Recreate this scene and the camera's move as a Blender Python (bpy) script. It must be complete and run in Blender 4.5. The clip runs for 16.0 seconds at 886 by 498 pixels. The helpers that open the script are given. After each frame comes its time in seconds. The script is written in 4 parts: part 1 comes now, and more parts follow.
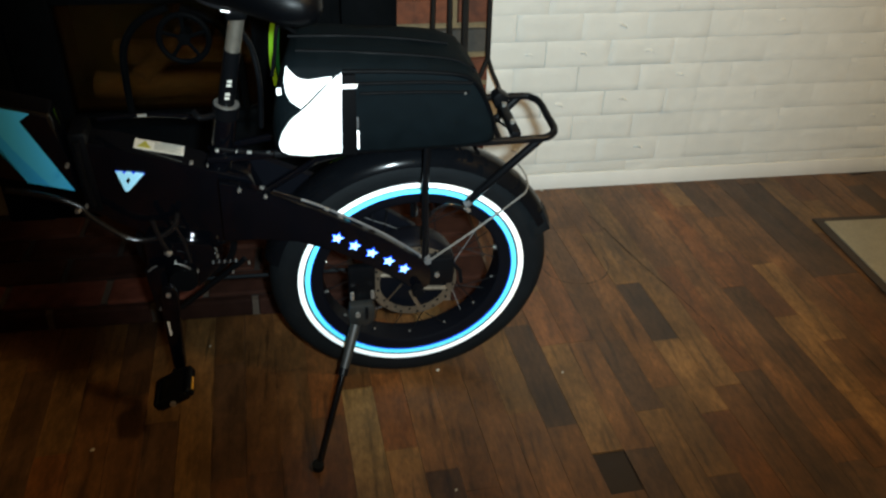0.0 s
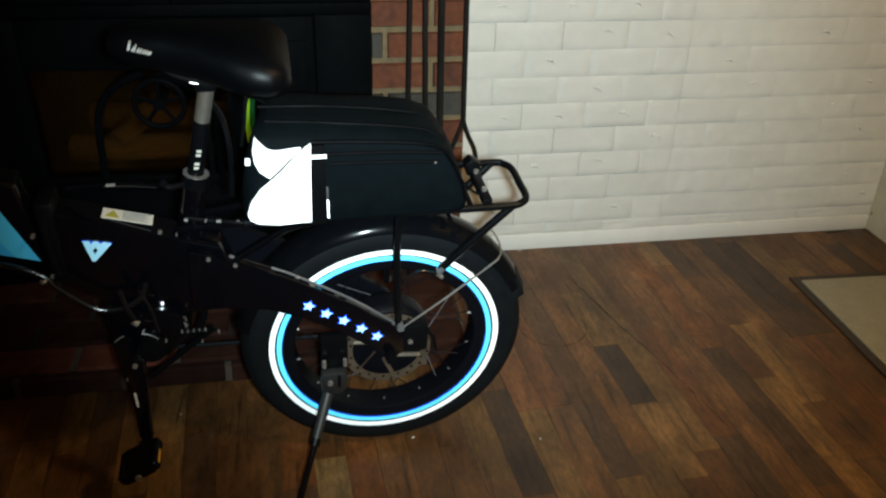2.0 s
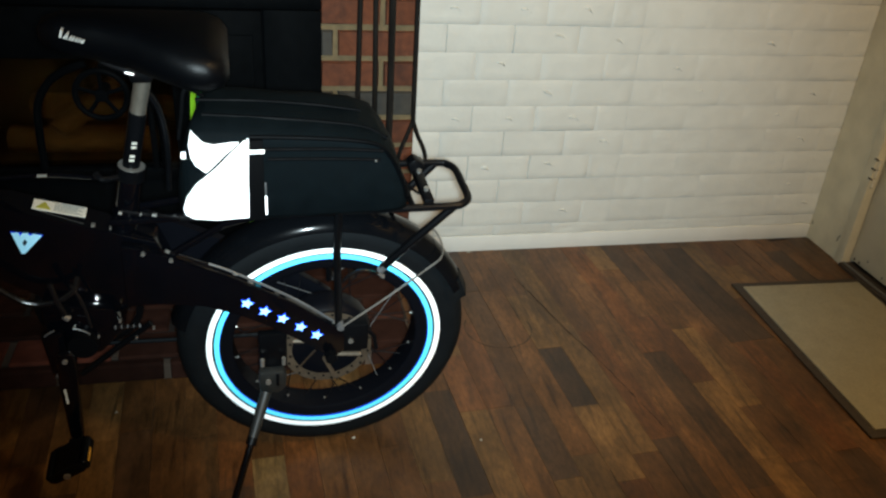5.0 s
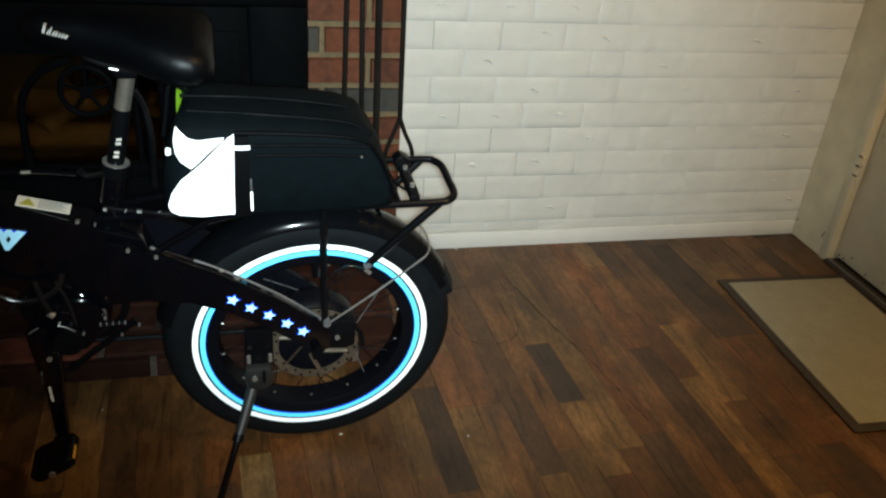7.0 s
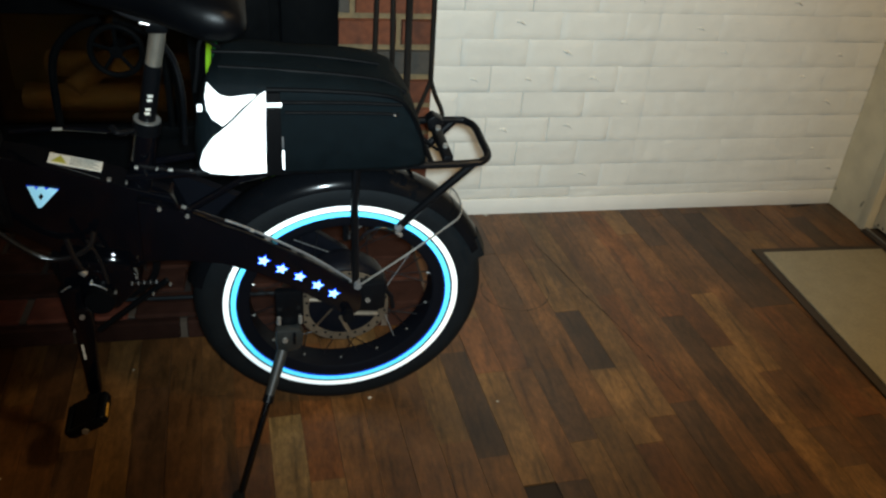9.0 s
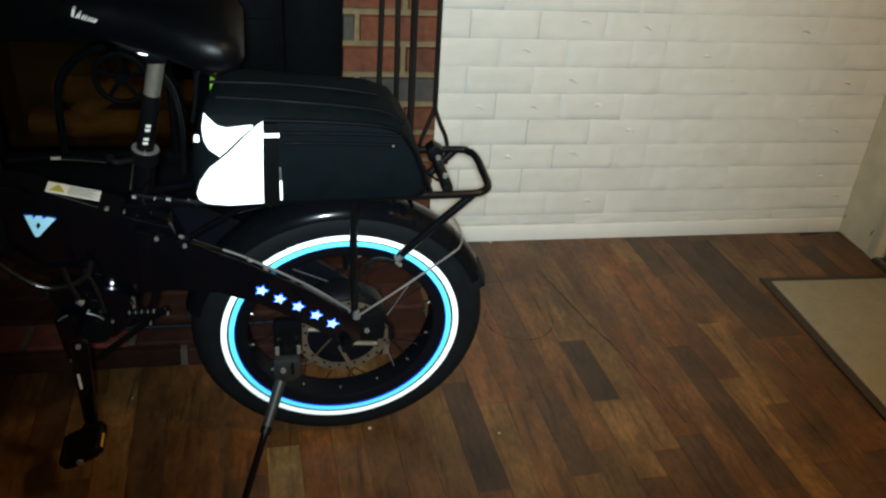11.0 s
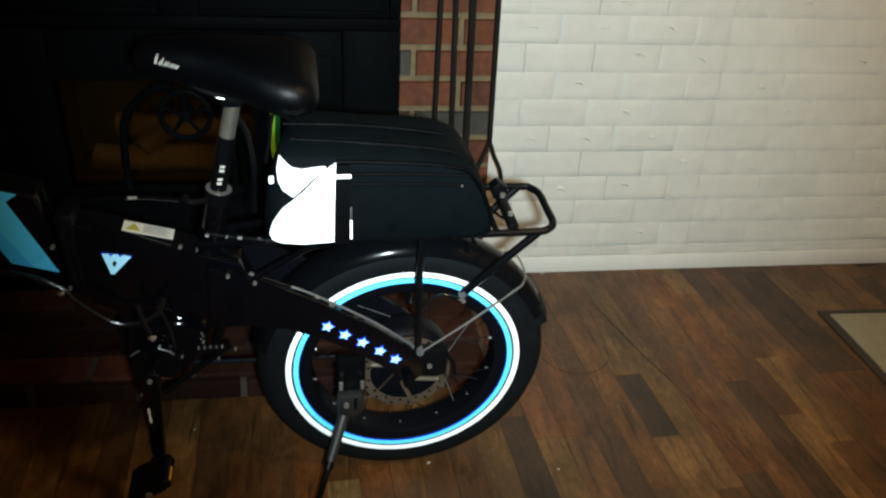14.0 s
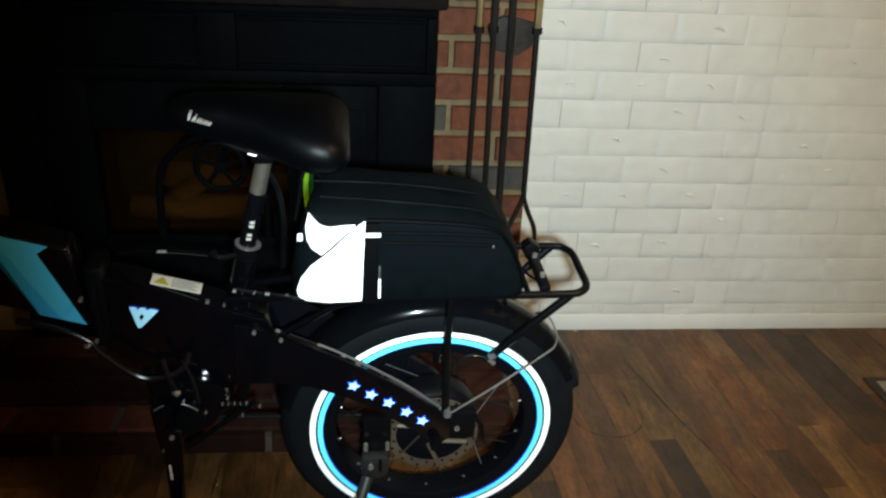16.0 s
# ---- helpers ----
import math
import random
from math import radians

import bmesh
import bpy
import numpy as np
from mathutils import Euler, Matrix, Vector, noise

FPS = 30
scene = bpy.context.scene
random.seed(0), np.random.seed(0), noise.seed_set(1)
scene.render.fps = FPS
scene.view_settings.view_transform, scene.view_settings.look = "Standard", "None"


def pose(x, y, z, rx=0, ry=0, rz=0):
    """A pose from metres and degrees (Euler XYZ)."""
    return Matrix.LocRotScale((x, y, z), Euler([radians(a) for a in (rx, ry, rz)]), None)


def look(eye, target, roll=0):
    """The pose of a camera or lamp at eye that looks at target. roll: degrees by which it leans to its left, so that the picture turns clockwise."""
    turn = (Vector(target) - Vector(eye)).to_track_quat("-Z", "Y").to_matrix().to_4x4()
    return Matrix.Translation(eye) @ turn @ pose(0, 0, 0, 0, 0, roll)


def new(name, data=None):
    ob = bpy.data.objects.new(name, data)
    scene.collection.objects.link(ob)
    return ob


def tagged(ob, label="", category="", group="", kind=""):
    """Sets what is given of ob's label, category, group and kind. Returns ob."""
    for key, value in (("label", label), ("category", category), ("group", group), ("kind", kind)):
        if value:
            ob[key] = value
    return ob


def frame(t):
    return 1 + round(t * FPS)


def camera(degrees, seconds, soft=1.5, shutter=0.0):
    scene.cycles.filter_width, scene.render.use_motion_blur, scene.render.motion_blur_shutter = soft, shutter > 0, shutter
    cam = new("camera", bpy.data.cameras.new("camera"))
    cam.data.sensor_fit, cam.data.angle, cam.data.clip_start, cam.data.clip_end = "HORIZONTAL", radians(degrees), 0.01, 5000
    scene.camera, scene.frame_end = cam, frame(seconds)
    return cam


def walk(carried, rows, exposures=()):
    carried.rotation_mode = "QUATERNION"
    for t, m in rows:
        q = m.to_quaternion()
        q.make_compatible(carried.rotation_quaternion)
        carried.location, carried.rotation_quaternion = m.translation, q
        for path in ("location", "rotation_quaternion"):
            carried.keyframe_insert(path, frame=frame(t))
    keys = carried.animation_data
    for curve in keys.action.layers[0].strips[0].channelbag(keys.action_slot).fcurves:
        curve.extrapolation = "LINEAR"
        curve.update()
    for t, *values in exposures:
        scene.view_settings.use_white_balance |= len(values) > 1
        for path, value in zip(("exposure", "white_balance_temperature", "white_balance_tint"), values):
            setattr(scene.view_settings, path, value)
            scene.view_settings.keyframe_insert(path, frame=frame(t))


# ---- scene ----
cam = camera(57.2, 16.0, soft=2.3, shutter=0.4)
PATH = [
    (0, (-0.44, 0.218, 1.152), (-0.165, 1.872, 0.062), 1.5),
    (0.5, (-0.429, 0.223, 1.165), (-0.128, 1.915, 0.143), 1.4),
    (1, (-0.425, 0.228, 1.182), (-0.101, 1.955, 0.226), 2.8),
    (1.5, (-0.417, 0.234, 1.18), (-0.068, 1.957, 0.226), 2.7),
    (2, (-0.414, 0.237, 1.17), (-0.097, 1.951, 0.189), 1.7),
    (2.5, (-0.414, 0.237, 1.174), (-0.048, 1.945, 0.198), 2.8),
    (3, (-0.407, 0.25, 1.174), (-0.044, 1.961, 0.205), 2.7),
    (3.5, (-0.39, 0.242, 1.175), (0.016, 1.947, 0.21), 3.4),
    (4, (-0.39, 0.235, 1.172), (0.041, 1.94, 0.22), 4.1),
    (4.5, (-0.389, 0.23, 1.171), (0.056, 1.928, 0.214), 4.3),
    (5, (-0.383, 0.233, 1.166), (0.032, 1.931, 0.194), 4.4),
    (5.2, (-0.384, 0.238, 1.173), (0.047, 1.93, 0.197), 4.6),
    (7.5, (-0.377, 0.226, 1.16), (0.065, 1.916, 0.186), 4.7),
    (8, (-0.376, 0.225, 1.155), (0.063, 1.918, 0.185), 4.5),
    (8.5, (-0.381, 0.232, 1.15), (0.044, 1.904, 0.138), 4.8),
    (9, (-0.388, 0.241, 1.141), (-0.009, 1.907, 0.101), 4.4),
    (9.2, (-0.399, 0.245, 1.146), (-0.03, 1.916, 0.111), 4.7),
    (11.3, (-0.364, 0.257, 1.148), (-0.0185, 1.9595, 0.151), 4.0),
    (11.5, (-0.374, 0.254, 1.137), (-0.075, 1.94, 0.103), 3.7),
    (12, (-0.385, 0.262, 1.128), (-0.163, 1.952, 0.082), 3.2),
    (12.5, (-0.399, 0.265, 1.129), (-0.21, 1.974, 0.108), 2.7),
    (13, (-0.39, 0.267, 1.155), (-0.138, 2.002, 0.192), 4.0),
    (13.5, (-0.402, 0.265, 1.162), (-0.169, 2.001, 0.197), 2.8),
    (14, (-0.417, 0.27, 1.17), (-0.144, 2.008, 0.218), 2.9),
    (14.5, (-0.404, 0.282, 1.182), (-0.187, 2.041, 0.255), 2.8),
    (15, (-0.406, 0.3, 1.186), (-0.207, 2.088, 0.313), 3.2),
    (15.5, (-0.395, 0.298, 1.189), (-0.178, 2.099, 0.347), 3.5),
    (16, (-0.407, 0.301, 1.177), (-0.217, 2.1, 0.324), 2.8),
]
walk(cam, [(t, look(eye, target, roll)) for t, eye, target, roll in PATH], [(0.0, 0.10), (0.9, 0.0), (16.0, 0.0)])

# ---- light ----
world = bpy.data.worlds.new("world")
scene.world = world
world.use_nodes = True
world.node_tree.nodes["Background"].inputs[0].default_value = (1.0, 0.85, 0.65, 1)
world.node_tree.nodes["Background"].inputs[1].default_value = 0.015
scene.view_settings.exposure = 0.0

# the white torch beside the lens, held where the camera hovers
torch = bpy.data.lights.new("torch", "SPOT")
torch.energy, torch.color, torch.spot_size, torch.spot_blend, torch.shadow_soft_size = 144, (0.815, 0.995, 1.05), radians(70), 1.0, 0.022
new("torch", torch).matrix_world = look((-0.375, 0.206, 1.174), (0.01, 2.1, 0.495))
# warm ceiling light of the room, behind the camera
ceil_lamp = bpy.data.lights.new("ceiling_lamp_light", "AREA")
ceil_lamp.energy, ceil_lamp.color, ceil_lamp.shape, ceil_lamp.size = 22.5, (1.0, 0.665, 0.30), "DISK", 0.35
new("ceiling_lamp_light", ceil_lamp).matrix_world = look((0.93, 0.30, 2.30), (1.0, 0.75, 0))


# ---- materials ----
def material(name, base, rough=0.5, metal=0.0, var=0.15, scale=30.0, bump=0.0, bscale=None, random_tint=0.0, coat=0.0, grain=None, spec=0.5):
    """A surface with two scales of variation in colour, and a fine relief."""
    m = bpy.data.materials.new(name)
    m.use_nodes = True
    nt = m.node_tree
    n, l = nt.nodes, nt.links
    b = n["Principled BSDF"]
    b.inputs["Roughness"].default_value, b.inputs["Metallic"].default_value = rough, metal
    b.inputs["Coat Weight"].default_value = coat
    b.inputs["Coat Roughness"].default_value = 0.12
    b.inputs["Specular IOR Level"].default_value = spec
    co = n.new("ShaderNodeTexCoord")
    mp = n.new("ShaderNodeMapping")
    l.new(co.outputs["Object"], mp.inputs[0])
    if grain:
        mp.inputs["Scale"].default_value = grain
    info = n.new("ShaderNodeObjectInfo")
    shift = n.new("ShaderNodeVectorMath")
    shift.operation = "SCALE"
    shift.inputs[0].default_value = (17.0, 31.0, 11.0)
    l.new(info.outputs["Random"], shift.inputs["Scale"])
    l.new(shift.outputs[0], mp.inputs["Location"])
    fine, wide = n.new("ShaderNodeTexNoise"), n.new("ShaderNodeTexNoise")
    fine.inputs["Scale"].default_value, fine.inputs["Detail"].default_value = scale, 5
    wide.inputs["Scale"].default_value, wide.inputs["Detail"].default_value = scale * 0.13, 3
    l.new(mp.outputs[0], fine.inputs["Vector"]), l.new(mp.outputs[0], wide.inputs["Vector"])
    mixn = n.new("ShaderNodeMath")
    mixn.operation = "ADD"
    l.new(fine.outputs[0], mixn.inputs[0]), l.new(wide.outputs[0], mixn.inputs[1])
    rng = n.new("ShaderNodeMapRange")
    rng.inputs["From Min"].default_value, rng.inputs["From Max"].default_value = 0.6, 1.4
    rng.inputs["To Min"].default_value, rng.inputs["To Max"].default_value = 1 - var, 1 + var
    l.new(mixn.outputs[0], rng.inputs["Value"])
    val = rng.outputs[0]
    if random_tint:
        r2 = n.new("ShaderNodeMapRange")
        r2.inputs["To Min"].default_value, r2.inputs["To Max"].default_value = 1 - random_tint, 1 + random_tint
        l.new(info.outputs["Random"], r2.inputs["Value"])
        mu = n.new("ShaderNodeMath")
        mu.operation = "MULTIPLY"
        l.new(val, mu.inputs[0]), l.new(r2.outputs[0], mu.inputs[1])
        val = mu.outputs[0]
    sc = n.new("ShaderNodeVectorMath")
    sc.operation = "SCALE"
    sc.inputs[0].default_value = base
    l.new(val, sc.inputs["Scale"])
    l.new(sc.outputs[0], b.inputs["Base Color"])
    rr = n.new("ShaderNodeMapRange")
    rr.inputs["From Min"].default_value, rr.inputs["From Max"].default_value = 0.3, 0.7
    rr.inputs["To Min"].default_value, rr.inputs["To Max"].default_value = max(rough - 0.08, 0.02), min(rough + 0.08, 1)
    l.new(wide.outputs[0], rr.inputs["Value"])
    l.new(rr.outputs[0], b.inputs["Roughness"])
    if bump:
        bp = n.new("ShaderNodeBump")
        bp.inputs["Strength"].default_value, bp.inputs["Distance"].default_value = 0.6, bump
        src = fine
        if bscale:
            src = n.new("ShaderNodeTexNoise")
            src.inputs["Scale"].default_value, src.inputs["Detail"].default_value = bscale, 4
            l.new(mp.outputs[0], src.inputs["Vector"])
        l.new(src.outputs[0], bp.inputs["Height"])
        l.new(bp.outputs[0], b.inputs["Normal"])
    return m


def glass_material(name, tint, rough=0.02):
    m = bpy.data.materials.new(name)
    m.use_nodes = True
    b = m.node_tree.nodes["Principled BSDF"]
    b.inputs["Base Color"].default_value = (*tint, 1)
    b.inputs["Roughness"].default_value = rough
    b.inputs["Transmission Weight"].default_value = 1.0
    return m


def prismatic_material(name, base, metal=0.75, rough=0.62, lean=38.0):
    """Retroreflective film: its tiny prism facets lean back from the film, and throw light back the way it came."""
    m = bpy.data.materials.new(name)
    m.use_nodes = True
    n, l = m.node_tree.nodes, m.node_tree.links
    b = n["Principled BSDF"]
    b.inputs["Metallic"].default_value, b.inputs["Roughness"].default_value = metal, rough
    facet, turn = n.new("ShaderNodeCombineXYZ"), n.new("ShaderNodeVectorTransform")
    facet.inputs[1].default_value, facet.inputs[2].default_value = -math.cos(radians(lean)), math.sin(radians(lean))
    turn.vector_type, turn.convert_from, turn.convert_to = "NORMAL", "OBJECT", "WORLD"
    l.new(facet.outputs[0], turn.inputs[0]), l.new(turn.outputs[0], b.inputs["Normal"])
    no, rg, sc = n.new("ShaderNodeTexNoise"), n.new("ShaderNodeMapRange"), n.new("ShaderNodeVectorMath")
    no.inputs["Scale"].default_value = 60
    rg.inputs["To Min"].default_value, rg.inputs["To Max"].default_value = 0.94, 1.0
    sc.operation = "SCALE"
    sc.inputs[0].default_value = base
    l.new(no.outputs[0], rg.inputs["Value"]), l.new(rg.outputs[0], sc.inputs["Scale"]), l.new(sc.outputs[0], b.inputs["Base Color"])
    return m


WHITE_WALL = material("white_painted_relief", (0.66, 0.652, 0.597), 0.6, var=0.05, scale=25, bump=0.0045, bscale=22, random_tint=0.02)
TRIM_WHITE = material("white_trim_paint", (0.72, 0.71, 0.66), 0.42, var=0.06, scale=20, bump=0.0006)
CREAM = material("cream_wall_paint", (0.67, 0.60, 0.43), 0.6, var=0.18, scale=14, bump=0.0015, bscale=60)
PLASTER = material("plain_plaster", (0.42, 0.37, 0.28), 0.8, var=0.06, scale=8, bump=0.001)
CREAM_DOOR = material("cream_door_paint", (0.67, 0.60, 0.45), 0.45, var=0.14, scale=12, bump=0.0008, bscale=50)
DARK_MORTAR = material("dark_mortar", (0.018, 0.012, 0.009), 0.95, var=0.5, scale=20, bump=0.003)
HEARTH_MORTAR = material("stained_hearth_mortar", (0.074, 0.054, 0.039), 0.95, var=0.6, scale=14, bump=0.003)
MORTAR = material("lime_mortar", (0.175, 0.127, 0.066), 0.95, var=0.3, scale=60, bump=0.003)
RED_BRICK = material("red_clay_brick", (0.126, 0.037, 0.0145), 0.85, var=0.45, scale=55, bump=0.003, random_tint=0.22)
HEARTH_BRICK = material("red_hearth_brick", (0.112, 0.032, 0.019), 0.9, var=0.55, scale=30, bump=0.003, random_tint=0.45, spec=0.2)
DARKER_BRICK = material("darker_hearth_brick", (0.030, 0.012, 0.008), 0.9, var=0.45, scale=30, bump=0.003, random_tint=0.4, spec=0.1)
DARK_BRICK = material("burnt_dark_brick", (0.055, 0.05, 0.042), 0.85, var=0.3, scale=55, bump=0.003, random_tint=0.2)
def wood_material(name, base, rough):
    """Oak block: streaked grain along the block, its own tint, and stains and wear that run across the blocks."""
    m = material(name, base, rough, var=0.24, scale=9, bump=0.0007, random_tint=0.24, grain=(9, 0.7, 1))
    nt = m.node_tree
    n, l = nt.nodes, nt.links
    b = n["Principled BSDF"]
    place = n.new("ShaderNodeNewGeometry")
    val = None
    for scale, lo, hi, stretch in ((2.6, 0.58, 1.46, (1, 0.6, 1)), (14.0, 0.60, 1.42, (1.6, 0.6, 1)), (75.0, 0.70, 1.28, (1.6, 0.6, 1)), (6.0, 0.80, 1.2, (1, 1, 1))):
        mp, no, rg = n.new("ShaderNodeMapping"), n.new("ShaderNodeTexNoise"), n.new("ShaderNodeMapRange")
        mp.inputs["Scale"].default_value = stretch
        l.new(place.outputs["Position"], mp.inputs[0]), l.new(mp.outputs[0], no.inputs["Vector"])
        no.inputs["Scale"].default_value, no.inputs["Detail"].default_value, no.inputs["Roughness"].default_value = scale, 6, 0.65
        rg.inputs["From Min"].default_value, rg.inputs["From Max"].default_value = 0.32, 0.68
        rg.inputs["To Min"].default_value, rg.inputs["To Max"].default_value = lo, hi
        l.new(no.outputs[0], rg.inputs["Value"])
        if val is None:
            val = rg.outputs[0]
        else:
            mu = n.new("ShaderNodeMath")
            mu.operation = "MULTIPLY"
            l.new(val, mu.inputs[0]), l.new(rg.outputs[0], mu.inputs[1])
            val = mu.outputs[0]
    mp, no, rg = n.new("ShaderNodeMapping"), n.new("ShaderNodeTexNoise"), n.new("ShaderNodeMapRange")
    mp.inputs["Scale"].default_value = (3.2, 0.22, 1)
    mp.inputs["Rotation"].default_value = (0, 0, radians(-5))
    l.new(place.outputs["Position"], mp.inputs[0]), l.new(mp.outputs[0], no.inputs["Vector"])
    no.inputs["Scale"].default_value, no.inputs["Detail"].default_value = 22, 4
    rg.inputs["From Min"].default_value, rg.inputs["From Max"].default_value = 0.56, 0.68
    rg.inputs["To Min"].default_value, rg.inputs["To Max"].default_value = 1.0, 0.52
    l.new(no.outputs[0], rg.inputs["Value"])
    mu = n.new("ShaderNodeMath")
    mu.operation = "MULTIPLY"
    l.new(val, mu.inputs[0]), l.new(rg.outputs[0], mu.inputs[1])
    val = mu.outputs[0]
    sc = n.new("ShaderNodeVectorMath")
    sc.operation = "SCALE"
    l.new(b.inputs["Base Color"].links[0].from_socket, sc.inputs[0])
    l.new(val, sc.inputs["Scale"])
    l.new(sc.outputs[0], b.inputs["Base Color"])
    return m


WOODS = [
    wood_material("oak_block_mid", (0.0969, 0.0424, 0.0133), 0.46),
    wood_material("oak_block_dark", (0.0580, 0.0285, 0.0120), 0.46),
    wood_material("oak_block_light", (0.1263, 0.0640, 0.0201), 0.48),
    wood_material("oak_block_red", (0.1107, 0.0414, 0.0115), 0.44),
    wood_material("oak_block_pale", (0.1860, 0.1130, 0.0410), 0.5),
]
SUBFLOOR = material("dark_joint_filler", (0.018, 0.011, 0.007), 0.8, var=0.2)
MAT_FELT = material("beige_mat_pile", (0.285, 0.258, 0.182), 0.95, var=0.16, scale=160, bump=0.002, bscale=500)
MAT_EDGE = material("dark_rubber_edge", (0.035, 0.024, 0.016), 0.7, var=0.25, scale=60, bump=0.001)
IRON = material("black_stove_iron", (0.0024, 0.0031, 0.0038), 0.5, var=0.3, scale=40, bump=0.0008, spec=0.012)
TOOL_IRON = material("wrought_iron", (0.009, 0.008, 0.007), 0.5, metal=0.0, spec=0.2, var=0.3, scale=80, bump=0.0008)
PLATE_IRON = material("rusty_cast_plate", (0.030, 0.025, 0.021), 0.6, var=0.5, scale=70, bump=0.002, spec=0.2)
BRASS = material("aged_brass", (0.55, 0.42, 0.22), 0.35, metal=0.9, var=0.2, scale=60)
SOOT = material("sooty_firebrick", (0.046, 0.037, 0.017), 0.95, var=0.55, scale=18, bump=0.004)
LOG = material("ceramic_log", (0.115, 0.062, 0.021), 0.9, var=0.5, scale=30, bump=0.006, grain=(1, 5, 5))
STOVE_GLASS = glass_material("stove_glass", (0.75, 0.66, 0.5))
STONE = material("dark_slate", (0.008, 0.0062, 0.0054), 0.85, var=0.5, scale=30, bump=0.004, spec=0.1)
FRAME_BLACK = material("gloss_black_frame_paint", (0.0016, 0.0020, 0.0032), 0.08, var=0.2, scale=30, spec=0.55)
BLACK_MATT = material("satin_black_metal", (0.0026, 0.0030, 0.0038), 0.36, var=0.2, scale=60, spec=0.13)
RUBBER = material("tyre_rubber", (0.0045, 0.0060, 0.0072), 0.7, var=0.25, scale=120, bump=0.0006, spec=0.14)
GUARD_BLACK = material("black_moulded_plastic", (0.0026, 0.0031, 0.0040), 0.14, var=0.2, scale=40, spec=0.14)
RIM_BLACK = material("black_anodised_rim", (0.0035, 0.004, 0.006), 0.4, metal=0.0, var=0.1, spec=0.08)
CABLE = material("glossy_cable_sheath", (0.005, 0.0052, 0.006), 0.20, var=0.3, scale=200, spec=0.6, bump=0.001)
SLEEVE = material("bare_steel_sleeve", (0.40, 0.37, 0.31), 0.30, metal=0.85, var=0.2, scale=120)
STEEL = material("brushed_steel", (0.42, 0.41, 0.38), 0.30, metal=0.75, var=0.15, scale=200)
DULL_STEEL = material("dull_grey_steel", (0.17, 0.175, 0.18), 0.42, metal=0.5, var=0.2, scale=100)
DISC_STEEL = material("brake_disc_steel", (0.13, 0.10, 0.07), 0.38, metal=0.5, var=0.3, scale=120)
CAST_GREY = material("grey_cast_alloy", (0.018, 0.0195, 0.019), 0.45, metal=0.1, var=0.2, scale=90)
WHITE_REFLECT = prismatic_material("white_reflective_film", (0.96, 0.98, 0.98))
BLUE_REFLECT = prismatic_material("blue_reflective_film", (0.12, 0.74, 1.0))
STAR_BLUE = prismatic_material("soft_blue_reflective_film", (0.42, 0.80, 1.0))
DEEP_BLUE = prismatic_material("deep_blue_film_and_bloom", (0.004, 0.06, 0.85))
SKY_BLUE = prismatic_material("sky_blue_decal", (0.04, 0.49, 1.0))
LIGHT_BLUE = prismatic_material("light_blue_decal", (0.08, 0.62, 1.0))
LIME = prismatic_material("lime_reflective_tape", (0.28, 0.70, 0.02), metal=0.5)
GREEN = material("green_woven_tape", (0.0, 0.22, 0.09), 0.7, var=0.1)
AMBER = material("amber_reflector", (0.55, 0.28, 0.03), 0.3, var=0.1)
BAG_FABRIC = material("black_nylon_fabric", (0.0019, 0.0040, 0.0052), 0.75, spec=0.06, var=0.25, scale=300, bump=0.0007, bscale=900)
BAG_TRIM = material("black_webbing", (0.0012, 0.0015, 0.002), 0.7, spec=0.08, var=0.2, scale=400, bump=0.0008)
BAG_PIPING = material("coated_piping", (0.0014, 0.0018, 0.0023), 0.55, spec=0.05, var=0.3, scale=90)
SADDLE_SKIN = material("black_vinyl", (0.0008, 0.0012, 0.0018), 0.40, spec=0.15, var=0.12, scale=40, bump=0.0004, bscale=500)
PAPER = material("white_label", (0.62, 0.60, 0.53), 0.5, var=0.05, scale=40)
SILVER_PRINT = material("silver_print", (0.40, 0.40, 0.38), 0.5, var=0.2, scale=300)
PRINT_GREY = material("grey_print", (0.28, 0.28, 0.25), 0.6, var=0.05)
PRINT_YELLOW = material("yellow_green_print", (0.36, 0.34, 0.05), 0.5, var=0.05)
DENT_SHADE = material("dent_shade_grey", (0.37, 0.35, 0.30), 0.7, var=0.2, scale=80)
DARK_SPOKE = material("black_spoke_steel", (0.006, 0.006, 0.007), 0.35, var=0.2, spec=0.2)
DEBRIS = material("pale_crumb", (0.40, 0.37, 0.31), 0.9, var=0.2)


# ---- mesh helpers ----
def mesh_of(bm, mats, smooth=0):
    me = bpy.data.meshes.new("mesh")
    bmesh.ops.recalc_face_normals(bm, faces=bm.faces)
    bm.to_mesh(me)
    bm.free()
    for m in (mats if isinstance(mats, (list, tuple)) else [mats]):
        me.materials.append(m)
    if smooth:
        me.shade_smooth()
        if smooth < 180:
            me.set_sharp_from_angle(angle=radians(smooth))
    return me


def thing(name, label, category, m=None, kind="", group="", data=None):
    ob = new(name, data)
    ob.matrix_world = m or Matrix()
    return tagged(ob, label, category, group, kind)


def part(name, bm, mat, parent, label="", smooth=35, m=None):
    ob = new(name, bm if isinstance(bm, bpy.types.Mesh) else mesh_of(bm, mat, smooth))
    ob.parent = parent
    if m:
        ob.matrix_basis = m
    if label:
        ob["label"] = label
    return ob


